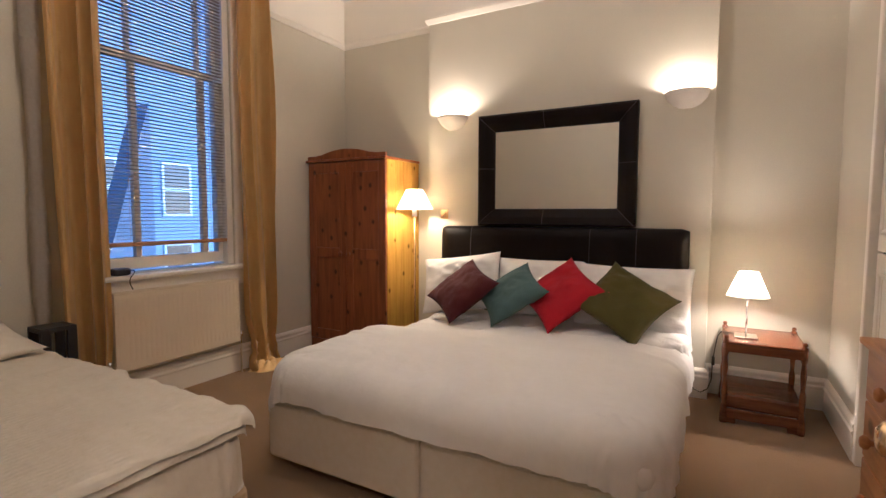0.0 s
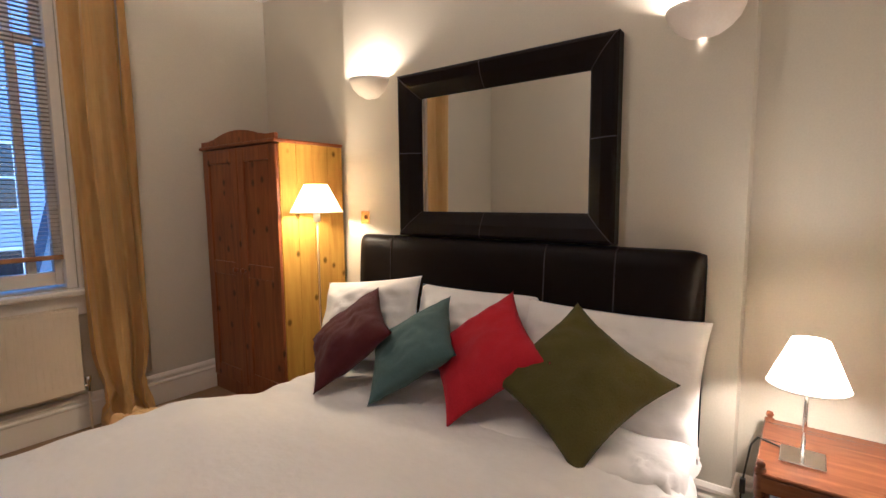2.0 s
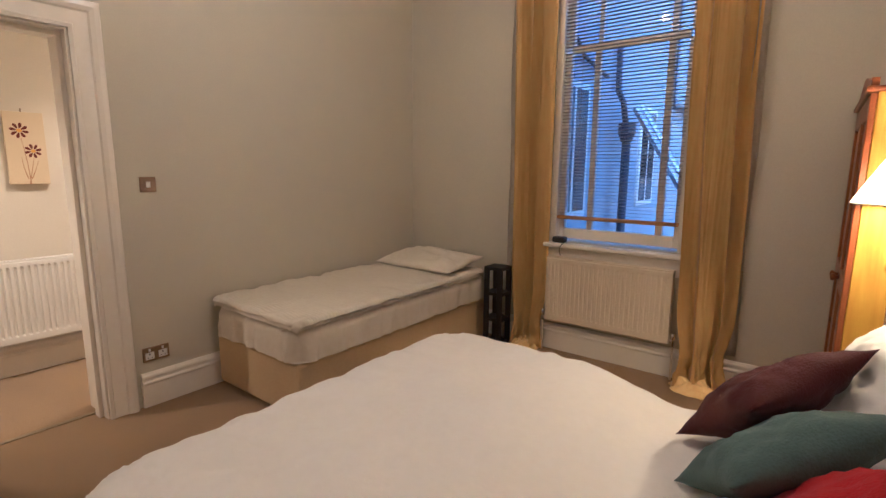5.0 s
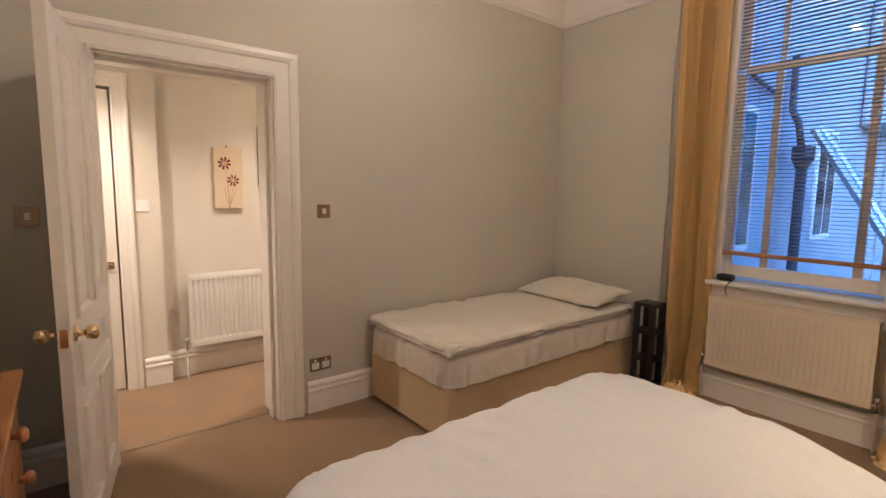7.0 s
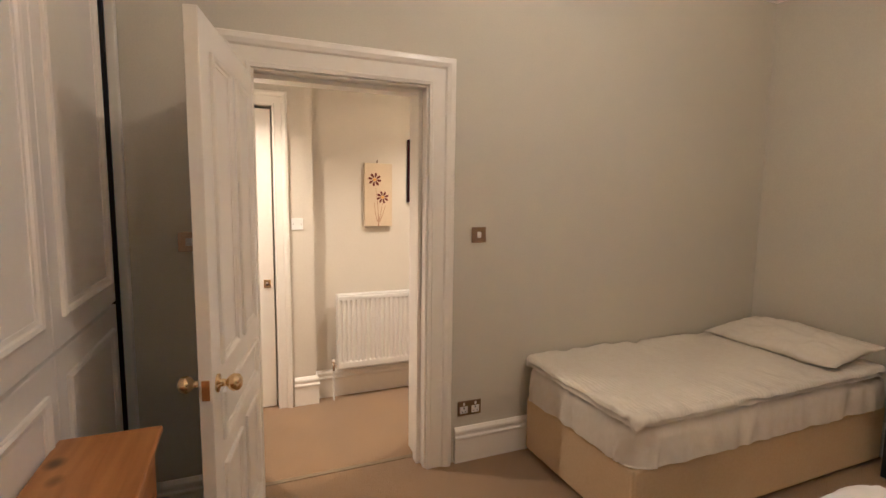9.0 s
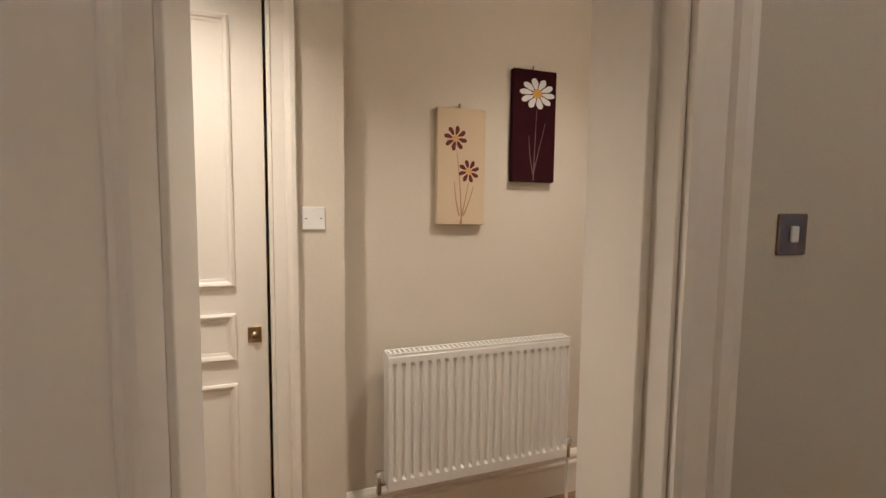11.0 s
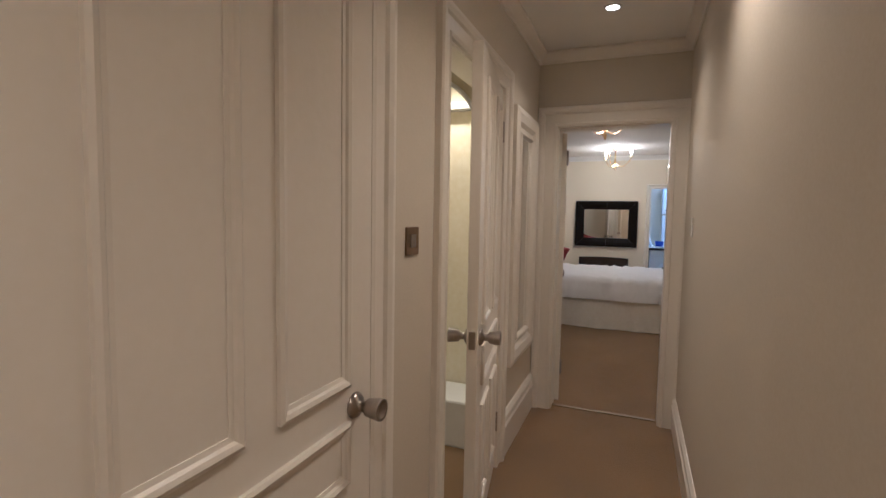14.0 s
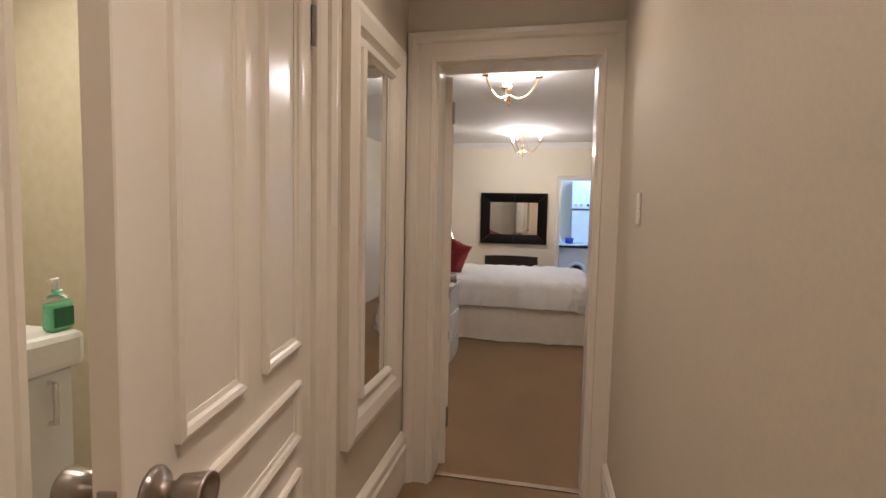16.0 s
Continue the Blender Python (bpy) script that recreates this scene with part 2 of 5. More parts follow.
def thing(name, at=(0, 0, 0), rz=0, label="", category="", group="", kind="", m=None):
    ob = new(name)
    ob.empty_display_size = 0.1
    mm = m if m is not None else pose(*at, 0, 0, rz)
    ob.matrix_basis = mm
    ROOT[ob] = mm
    return tagged(ob, label, category, group, kind)


def part(name, bm, material, parent=None, label="", smooth=False, local=False, **tags):
    """One mesh object, built in world metres (or the thing's own, with local) and hung under parent."""
    if parent is not None and not local:
        bm.transform(ROOT[parent].inverted())
    bmesh.ops.recalc_face_normals(bm, faces=bm.faces)
    me = bpy.data.meshes.new(name)
    bm.to_mesh(me)
    bm.free()
    if smooth:
        me.shade_smooth()
    me.materials.append(material)
    ob = new(name, me)
    if parent is not None:
        ob.parent = parent
        ROOT[ob] = ROOT[parent]
    return tagged(ob, label, **tags)


def B(*boxes, bevel=0.0, seg=1):
    """Boxes (x0, x1, y0, y1, z0, z1) in one bmesh."""
    bm = bmesh.new()
    for x0, x1, y0, y1, z0, z1 in boxes:
        ret = bmesh.ops.create_cube(bm, size=1)
        vv = ret["verts"]
        bmesh.ops.scale(bm, vec=(x1 - x0, y1 - y0, z1 - z0), verts=vv)
        bmesh.ops.translate(bm, vec=((x0 + x1) / 2, (y0 + y1) / 2, (z0 + z1) / 2), verts=vv)
    if bevel:
        bmesh.ops.bevel(bm, geom=bm.edges[:], offset=bevel, segments=seg, affect="EDGES", profile=0.5)
    return bm


def lathe(profile, at=(0, 0, 0), n=24, arc=360, start=0, axis="Z", bm=None):
    bm = bm or bmesh.new()
    steps = n if arc == 360 else n + 1
    rings = []
    for i in range(steps):
        a = radians(start + arc * i / n)
        ring = []
        for r, z in profile:
            p = Vector((r * math.cos(a), r * math.sin(a), z))
            if axis == "Y":
                p = Vector((p.x, p.z, p.y))
            elif axis == "X":
                p = Vector((p.z, p.x, p.y))
            ring.append(bm.verts.new(p + Vector(at)))
        rings.append(ring)
    for i in range(n):
        a, b = rings[i], rings[(i + 1) % steps]
        for j in range(len(profile) - 1):
            bm.faces.new((a[j], b[j], b[j + 1], a[j + 1]))
    bmesh.ops.remove_doubles(bm, verts=bm.verts[:], dist=1e-5)
    return bm


def tube(points, r, n=8, bm=None):
    bm = bm or bmesh.new()
    pts = [Vector(p) for p in points]
    rings = []
    for i, p in enumerate(pts):
        d = (pts[min(i + 1, len(pts) - 1)] - pts[max(i - 1, 0)]).normalized()
        u = d.orthogonal().normalized() if i == 0 else (rings_u - d * rings_u.dot(d)).normalized()
        rings_u = u
        w = d.cross(u)
        rr = r[i] if isinstance(r, (list, tuple)) else r
        rings.append([bm.verts.new(p + (u * math.cos(k * 2 * math.pi / n) + w * math.sin(k * 2 * math.pi / n)) * rr) for k in range(n)])
    for a, b in zip(rings, rings[1:]):
        for k in range(n):
            bm.faces.new((a[k], a[(k + 1) % n], b[(k + 1) % n], b[k]))
    bm.faces.new(rings[0])
    bm.faces.new(rings[-1][::-1])
    return bm


def arcpts(fn, n=14):
    return [fn(i / (n - 1)) for i in range(n)]


def sweep(loops, closed=False):
    """Quads between polylines of equal length (each a list of points)."""
    bm = bmesh.new()
    vv = [[bm.verts.new(p) for p in lp] for lp in loops]
    for a, b in zip(vv, vv[1:]):
        m = len(a)
        for k in range(m if closed else m - 1):
            bm.faces.new((a[k], a[(k + 1) % m], b[(k + 1) % m], b[k]))
    return bm


def moulding_ring(u0, u1, z0, z1, w, depth, place):
    """A picture-frame moulding round a rectangle; place(u, z, proud) gives the point."""
    prof = [(0, -0.002), (0.0, depth * 0.7), (w * 0.25, depth), (w * 0.55, depth * 0.75), (w * 0.7, depth * 0.35), (w, depth * 0.2), (w, -0.002)]
    loops = []
    for o, d in prof:
        loops.append([place(u0 + o, z0 + o, d), place(u1 - o, z0 + o, d), place(u1 - o, z1 - o, d), place(u0 + o, z1 - o, d)])
    return sweep(loops, True)


def casing(u0, u1, ztop, width, place, zbot=0.0, depth=0.028):
    """An architrave round three sides of an opening."""
    prof = [(0, -0.002), (0, depth * 0.55), (width * 0.12, depth * 0.7), (width * 0.16, depth * 0.5), (width * 0.6, depth * 0.55), (width * 0.66, depth * 0.9),
            (width * 0.8, depth * 1.15), (width * 0.95, depth * 1.1), (width, depth * 0.8), (width, -0.002)]
    loops = [[place(u0 - o, zbot, d), place(u0 - o, ztop + o, d), place(u1 + o, ztop + o, d), place(u1 + o, zbot, d)] for o, d in prof]
    return sweep(loops)


SKIRT = [(0.0, 0.0), (0.02, 0.0), (0.02, 0.135), (0.026, 0.142), (0.026, 0.152), (0.018, 0.160), (0.018, 0.172), (0.022, 0.178), (0.02, 0.19), (0.008, 0.205), (0.0, 0.207)]
RAIL = [(0.0, -0.035), (0.012, -0.033), (0.022, -0.015), (0.03, 0.0), (0.03, 0.012), (0.02, 0.02), (0.0, 0.024)]
COVE = [(0.0, -0.07), (0.012, -0.07), (0.016, -0.055), (0.045, -0.02), (0.055, -0.014), (0.055, 0.0), (0.0, 0.0)]


def run(points, profile, z=0.0, scale=1.0):
    """A moulding along a line of wall corners (x, y); it stands proud to the left of the line."""
    pts = [Vector((x, y)) for x, y in points]
    bm = bmesh.new()
    loops = []
    for i, p in enumerate(pts):
        d0 = (p - pts[i - 1]).normalized() if i else (pts[1] - p).normalized()
        d1 = (pts[i + 1] - p).normalized() if i < len(pts) - 1 else d0
        n0, n1 = Vector((-d0.y, d0.x)), Vector((-d1.y, d1.x))
        mi = n0 + n1
        mi = mi / max(mi.dot(n0), 0.2)
        loops.append([bm.verts.new((p.x + mi.x * o * scale, p.y + mi.y * o * scale, z + h * scale)) for o, h in profile])
    for a, b in zip(loops, loops[1:]):
        for k in range(len(profile) - 1):
            bm.faces.new((a[k], a[k + 1], b[k + 1], b[k]))
    bm.faces.new(loops[0])
    bm.faces.new(loops[-1][::-1])
    return bm


def structure(name, bm, material, label=""):
    return part(name, bm, material, None, label, kind="structure")

# ---- large structure ----
XW, XE, YN, YC, ZRAIL, ZC = -3.06, 0.90, 3.70, 3.55, 2.915, 3.35
CH0, CH1 = -1.985, 0.21
HL, HR, HP, HX, X2 = -1.18, -0.27, -1.096, -4.35, -9.26
Z2 = 2.27
WY0, WY1, WZ0, WZ1 = 1.40, 2.37, 0.86, 3.05
DX0, DX1, DZ = -0.468, 0.385, 2.08

structure("floor", B((-12.2, 2.0, -4.2, 4.6, -0.12, 0.0)), CARPET, "beige wool-blend fitted carpet")
structure("wall_west", B((XW - 0.2, XW, 0.0, WY0, 0, ZRAIL), (XW - 0.2, XW, WY1, 4.0, 0, ZRAIL), (XW - 0.2, XW, WY0, WY1, 0, WZ0)), WALL)
structure("wall_west_upper", B((XW - 0.2, XW, 0.0, WY0, ZRAIL, ZC), (XW - 0.2, XW, WY1, 4.0, ZRAIL, ZC), (XW - 0.2, XW, WY0, WY1, WZ1, ZC)), CREAM)
structure("wall_north", B((XW, 1.2, YN, YN + 0.2, 0, ZRAIL), (CH0, CH1, YC, YN, 0, ZRAIL)), WALL)
structure("wall_north_upper", B((XW, 1.2, YN, YN + 0.2, ZRAIL, ZC), (CH0, CH1, YC, YN, ZRAIL, ZC)), CREAM)
structure("wall_east", B((XE, XE + 0.2, 2.95, YN, 0, ZRAIL), (XE + 0.3, XE + 0.4, -0.27, 2.95, 0, ZRAIL)), WALL)
structure("wall_east_upper", B((XE, XE + 0.2, 2.95, YN, ZRAIL, ZC), (XE + 0.02, XE + 0.4, -0.27, 2.95, ZRAIL, ZC)), CREAM)
structure("wall_south", B((XW - 0.2, DX0, HR, 0, 0, ZRAIL), (DX1, XE + 0.3, HR, 0, 0, ZRAIL), (DX0, DX1, HR, 0, DZ, ZRAIL)), WALL)
structure("wall_south_upper", B((XW - 0.2, XE + 0.3, HR, 0, ZRAIL, ZC)), CREAM)
structure("ceiling", B((XW - 0.2, 1.4, -0.27, YN + 0.2, ZC, ZC + 0.15)), CEIL, "white painted high ceiling")
structure("picture_rail", run([(XE, 2.95), (XE, YN), (CH1, YN), (CH1, YC), (CH0, YC), (CH0, YN), (XW, YN), (XW, 0), (XE + 0.02, 0)], RAIL, ZRAIL), GLOSS, "cream painted picture rail")
structure("baseboard_west", run([(CH0, YC), (CH0, YN), (XW, YN), (XW, 0), (DX0 - 0.17, 0)], SKIRT), GLOSS, "cream painted moulded skirting board")
structure("baseboard_north", run([(XE, 2.95), (XE, YN), (CH1, YN), (CH1, YC), (CH0 + 1.0, YC)], SKIRT), GLOSS)
structure("baseboard_south", run([(DX1 + 0.17, 0), (XE, 0)], SKIRT), GLOSS)

# hall
structure("wall_hall_pictures", B((-1.36, -0.02, HL - 0.12, HL, 0, HALL_Z)), HALLW)
structure("wall_hall_switch", B((-2.70, -2.16, HL - 0.12, HL, 0, HALL_Z)), HALLW)
structure("wall_hall_over_cupboard", B((-2.16, -1.36, HL - 0.12, HL, 1.93, HALL_Z)), HALLW)
structure("wall_hall_over_bathroom", B((-3.45, -2.70, HL - 0.12, HL, 1.93, HALL_Z)), HALLW)
structure("wall_hall_mirror", B((HX, -3.45, HL - 0.12, HL, 0, HALL_Z)), HALLW)
structure("wall_cupboard_back", B((-2.16, -1.36, HL - 0.12, HL - 0.07, 0, 1.93)), HALLW)
structure("wall_hall_pillar", B((-0.02, 0.24, HL - 0.12, HP, 0, HALL_Z), (1.02, 1.35, HL - 0.12, HP, 0, HALL_Z), (0.24, 1.02, HL - 0.12, HP, 2.1, HALL_Z), (0.24, 1.02, HL - 0.12, HL - 0.06, 0, 2.1)), HALLW)
structure("wall_hall_right", B((HX, XW - 0.2, HR - 0.004, HR + 0.12, 0, HALL_Z)), HALLW)
structure("wall_hall_right_plaster", B((XW - 0.2, DX0, HR - 0.004, HR, 0, HALL_Z), (DX1, 1.3, HR - 0.004, HR, 0, HALL_Z), (DX0, DX1, HR - 0.004, HR, DZ, HALL_Z)), HALLW)
structure("wall_hall_east", B((1.3, 1.42, HL - 0.12, HR, 0, HALL_Z)), HALLW)
CY0, CY1, CZ = -1.05, -0.36, 1.895
structure("wall_hall_west", B((HX - 0.15, HX, HL - 0.12, CY0, 0, HALL_Z), (HX - 0.15, HX, CY1, HR + 0.12, 0, HALL_Z), (HX - 0.15, HX, CY0, CY1, CZ, HALL_Z)), HALLW)
structure("ceiling_hall", B((HX - 0.15, 1.42, HL - 0.12, HR, HALL_Z, HALL_Z + 0.1)), CEIL, "white hall ceiling with small coving")
structure("trim_hall_cornice", run([(1.3, HR), (HX, HR), (HX, HL), (-0.02, HL)], COVE, HALL_Z), GLOSS)
structure("baseboard_hall_left", run([(-3.56, HL), (HX, HL)][::-1], SKIRT, 0, 1.15), GLOSS)
structure("baseboard_hall_pics", run([(-1.25, HL), (-0.02, HL), (-0.02, HP), (0.13, HP)], SKIRT), GLOSS)
structure("baseboard_hall_mid", run([(-2.58, HL), (-2.27, HL)], SKIRT), GLOSS)
structure("baseboard_hall_right", run([(-0.62, HR), (HX, HR)], SKIRT), GLOSS)

# far bedroom and kitchen seen through the end door
KY0, KY1, KZ = -0.36, 0.35, 1.76
structure("wall_far_room", B((X2 - 0.12, X2, -3.4, KY0, 0, Z2), (X2 - 0.12, X2, KY1, 0.62, 0, Z2), (X2 - 0.12, X2, KY0, KY1, KZ, Z2), (X2, HX - 0.15, -3.52, -3.4, 0, Z2), (X2, HX - 0.15, 0.62, 0.74, 0, Z2),
                             (HX - 0.15, HX - 0.1, -3.4, HL - 0.12, 0, Z2), (HX - 0.15, HX - 0.1, HR + 0.12, 0.62, 0, Z2)), ROOM2)
structure("ceiling_far_room", B((X2 - 0.12, HX - 0.15, -3.52, 0.74, Z2, Z2 + 0.1)), CEIL)
structure("trim_far_cornice", run([(X2, 0.62), (X2, -3.4)], COVE, Z2), CEIL)
structure("wall_kitchen", B((-11.3, -11.2, -1.2, 0.74, 0, Z2), (-11.2, X2 - 0.12, -1.2, -1.1, 0, Z2), (-11.2, X2 - 0.12, 0.64, 0.74, 0, Z2)), ROOM2)
structure("ceiling_kitchen", B((-11.3, X2 - 0.12, -1.2, 0.74, Z2, Z2 + 0.1)), CEIL)
structure("trim_kitchen_opening", casing(KY0, KY1, KZ, 0.07, lambda u, z, d: (X2 + d, u, z), 0, 0.02), GLOSS)
# bathroom
BX0, BX1, BY0 = -4.25, -2.35, -2.55
structure("wall_bathroom_west", B((BX0 - 0.1, BX0, BY0, HL - 0.12, 0, 2.3)), TILE, "cream glossy tiled bathroom wall")
structure("wall_bathroom_east", B((BX1, BX1 + 0.1, BY0, HL - 0.12, 0, 2.3)), TILE, "cream glossy tiled bathroom wall")
structure("wall_bathroom_south", B((BX0 - 0.1, BX1 + 0.1, BY0 - 0.1, BY0, 0, 2.3)), TILE, "cream glossy tiled bathroom wall")
structure("ceiling_bathroom", B((BX0 - 0.1, BX1 + 0.1, BY0 - 0.1, HL - 0.12, 2.3, 2.4)), CEIL)

# ---- window ----
win = thing("window_1", (XW, 1.885, WZ0), label="white painted timber sash window with margin panes", kind="structure")
part("window_frame", B((XW - 0.2, XW - 0.02, WY0, WY0 + 0.05, WZ0, WZ1), (XW - 0.2, XW - 0.02, WY1 - 0.05, WY1, WZ0, WZ1), (XW - 0.2, XW - 0.02, WY0 + 0.05, WY1 - 0.05, WZ1 - 0.06, WZ1), bevel=0.003), GLOSS, win)
SX0, SX1 = XW - 0.13, XW - 0.075
part("lower_sash", B((SX0, SX1, WY0 + 0.05, WY0 + 0.09, WZ0 + 0.02, 2.25), (SX0, SX1, WY1 - 0.09, WY1 - 0.05, WZ0 + 0.02, 2.25), (SX0, SX1, WY0 + 0.09, WY1 - 0.09, WZ0 + 0.02, WZ0 + 0.10),
                     (SX0, SX1, WY0 + 0.09, WY1 - 0.09, 2.25, 2.30), (SX0 + 0.005, SX1 - 0.005, 1.665, 1.705, WZ0 + 0.1, 2.25), (SX0 + 0.005, SX1 - 0.005, 2.155, 2.20, WZ0 + 0.1, 2.25), bevel=0.004), GLOSS, win)
part("upper_sash", B((SX0 - 0.03, SX0 + 0.02, WY0 + 0.05, WY0 + 0.09, 2.301, WZ1 - 0.06), (SX0 - 0.03, SX0 + 0.02, WY1 - 0.09, WY1 - 0.05, 2.301, WZ1 - 0.06), (SX0 - 0.03, SX0 + 0.02, WY0 + 0.09, WY1 - 0.09, WZ1 - 0.12, WZ1 - 0.06),
                     (SX0 - 0.02, SX0 + 0.01, 1.668, 1.702, 2.301, WZ1 - 0.12), (SX0 - 0.02, SX0 + 0.01, 2.158, 2.195, 2.301, WZ1 - 0.12), bevel=0.003), GLOSS, win)
for y0, y1 in ((WY0 + 0.09, 1.665), (1.705, 2.155), (2.20, WY1 - 0.09)):
    for z0, z1 in ((WZ0 + 0.1, 2.25), (2.302, WZ1 - 0.12)):
        pane = part("pane", B((SX0 + 0.018, SX0 + 0.022, y0, y1, z0, z1)), GLASS, win)
        pane.visible_shadow = False
part("window_sill", B((XW - 0.1, XW + 0.075, WY0 - 0.05, WY1 + 0.05, WZ0 - 0.035, WZ0 - 0.002), bevel=0.01, seg=2), GLOSS, win)
part("apron", B((XW - 0.01, XW + 0.02, WY0 - 0.02, WY1 + 0.02, WZ0 - 0.16, WZ0 - 0.036), bevel=0.004), GLOSS, win)
structure("trim_window", casing(WY0, WY1, WZ1, 0.11, lambda u, z, d: (XW + d, u, z), WZ0 - 0.16, 0.025), GLOSS)

blind = thing("venetian_blind", (XW - 0.03, 1.885, 1.05), label="slatted venetian blind lowered almost to the sill, wooden bottom rail", category="blind")
XB = XW - 0.03
part("headrail", B((XB - 0.02, XB + 0.02, WY0 + 0.055, WY1 - 0.055, WZ1 - 0.11, WZ1 - 0.065), bevel=0.003), SLAT, blind)
part("bottom_rail", B((XB - 0.016, XB + 0.016, WY0 + 0.055, WY1 - 0.055, 1.035, 1.062), bevel=0.004), SLATRAIL, blind)
_sl = B((-0.012, 0.012, WY0 + 0.06 - 1.885, WY1 - 0.06 - 1.885, -0.0005, 0.0005))
bmesh.ops.rotate(_sl, verts=_sl.verts[:], cent=(0, 0, 0), matrix=Matrix.Rotation(radians(-9), 3, "Y"))
_slat = part("slat", _sl, SLAT, blind, local=True)
_slat.location = (0, 0, 0.032)
_n = int((WZ1 - 0.12 - 1.08) / 0.024)
for i in range(1, _n):
    o = new("slat", _slat.data)
    o.parent, o.location = blind, (0, 0, 0.032 + 0.024 * i)
for y in (1.60, 2.18):
    part("ladder_cord", tube([(XB + 0.013, y, 1.05), (XB + 0.013, y, WZ1 - 0.1)], 0.0012, 5), SLATRAIL, blind)

# ---- door openings ----
structure("trim_bedroom_door", casing(DX0, DX1, DZ, 0.142, lambda u, z, d: (u, d, z)), GLOSS, "cream gloss moulded door architrave")
structure("trim_bedroom_door_hall", casing(DX0, DX1, DZ, 0.12, lambda u, z, d: (u, HR - d, z)), GLOSS)
structure("trim_bedroom_jamb", B((DX0, DX0 + 0.012, HR, 0, 0, DZ), (DX1 - 0.012, DX1, HR, 0, 0, DZ), (DX0 + 0.012, DX1 - 0.012, HR, 0, DZ - 0.012, DZ), (DX0 + 0.012, DX0 + 0.035, -0.12, -0.06, 0, DZ - 0.012), (DX0 + 0.035, DX1 - 0.012, -0.12, -0.06, DZ - 0.035, DZ - 0.012), bevel=0.002), GLOSS)
structure("trim_threshold", B((DX0, DX1, -0.165, -0.135, 0.0, 0.006), bevel=0.002), BAR, "thin brass carpet bar in the doorway")
structure("trim_far_door", casing(CY0, CY1, CZ, 0.125, lambda u, z, d: (HX + d, u, z), 0, 0.03), GLOSS)
structure("trim_far_jamb", B((HX - 0.15, HX, CY0, CY0 + 0.012, 0, CZ), (HX - 0.15, HX, CY1 - 0.012, CY1, 0, CZ), (HX - 0.15, HX, CY0 + 0.012, CY1 - 0.012, CZ - 0.012, CZ)), GLOSS)
structure("trim_far_threshold", B((HX - 0.09, HX - 0.06, CY0, CY1, 0.0, 0.006)), BAR)
structure("trim_cupboard_door", casing(-2.16, -1.36, 1.93, 0.105, lambda u, z, d: (u, HL + d, z)), GLOSS)
structure("trim_bathroom_door", casing(-3.45, -2.70, 1.93, 0.105, lambda u, z, d: (u, HL + d, z)), GLOSS)
structure("trim_bathroom_jamb", B((-2.712, -2.70, HL - 0.12, HL, 0, 1.93), (-3.45, -3.438, HL - 0.12, HL, 0, 1.93), (-3.438, -2.712, HL - 0.12, HL, 1.918, 1.93)), GLOSS)
structure("trim_left_door", casing(0.24, 1.02, 2.1, 0.095, lambda u, z, d: (u, HP + d, z)), GLOSS)


def knob(root, at, side, material, big=0.028):
    """A door knob with its rose, on local axis y: a flared drum with a sunk face in nickel, a turned ball in brass."""
    if material is NICKEL:
        prof = [(0.0, 0), (big * 1.15, 0), (big * 1.15, 0.004), (big * 0.95, 0.012), (big * 0.5, 0.016), (big * 0.46, 0.030), (big * 0.78, 0.038), (big * 0.84, 0.05),
                (big * 0.98, 0.074), (big * 0.94, 0.078), (big * 0.72, 0.076), (big * 0.66, 0.070), (0, 0.070)]
    else:
        prof = [(0.0, 0), (big * 1.05, 0), (big * 1.05, 0.006), (big * 0.45, 0.010), (big * 0.4, 0.028), (big * 0.75, 0.036), (big, 0.048), (big * 0.9, 0.066), (big * 0.5, 0.074), (0, 0.075)]
    part("door_knob", lathe(prof, (0, 0, 0), 24, axis="Y"), material, root, smooth=True, local=True).matrix_basis = pose(*at) @ Matrix.Diagonal((1, side, 1, 1))


def panel_door(name, m, w, h, label, knobs=(), hinge_z=(), mat_knob=BRASS, lock=True, hinge_side=-1, kind="structure", lift=0.0, knob_at=None):
    """Five-panel painted door: origin at the hinge foot, leaf along +x, faces at y = 0 and y = -0.04."""
    d = thing(name, m=m, label=label, kind=kind)
    part("leaf", B((0, w, -0.04, 0, 0.008, h), bevel=0.002), GLOSS, d, local=True)
    cx = w / 2
    fields = [(0.105, cx - 0.045, 0.47 * h + lift, 0.952 * h), (cx + 0.045, w - 0.105, 0.47 * h + lift, 0.952 * h), (0.105, w - 0.105, 0.345 * h + lift, 0.425 * h + lift),
              (0.105, cx - 0.045, 0.085 * h, 0.305 * h + lift), (cx + 0.045, w - 0.105, 0.085 * h, 0.305 * h + lift)]
    for x0, x1, z0, z1 in fields:
        for s, y in ((1, 0.0), (-1, -0.04)):
            part("panel_moulding", moulding_ring(x0, x1, z0, z1, 0.03, 0.014, lambda u, z, q, s=s, y=y: (u, y + s * q, z)), GLOSS, d, local=True)
    for s in knobs:
        inset, kz = knob_at or (0.055, 0.45 * h)
        knob(d, (w - inset, 0 if s > 0 else -0.04, kz), s, mat_knob)
    if lock:
        part("lock_plate", B((w - 0.001, w + 0.003, -0.032, -0.008, 0.45 * h - 0.035, 0.45 * h + 0.03), bevel=0.001), mat_knob, d, local=True)
    for z in hinge_z:
        part("hinge", lathe([(0, z - 0.05), (0.007, z - 0.05), (0.007, z + 0.05), (0, z + 0.05)], (-0.004, 0.006 if hinge_side > 0 else -0.046, 0), 10), NICKEL, d, local=True)
    return d


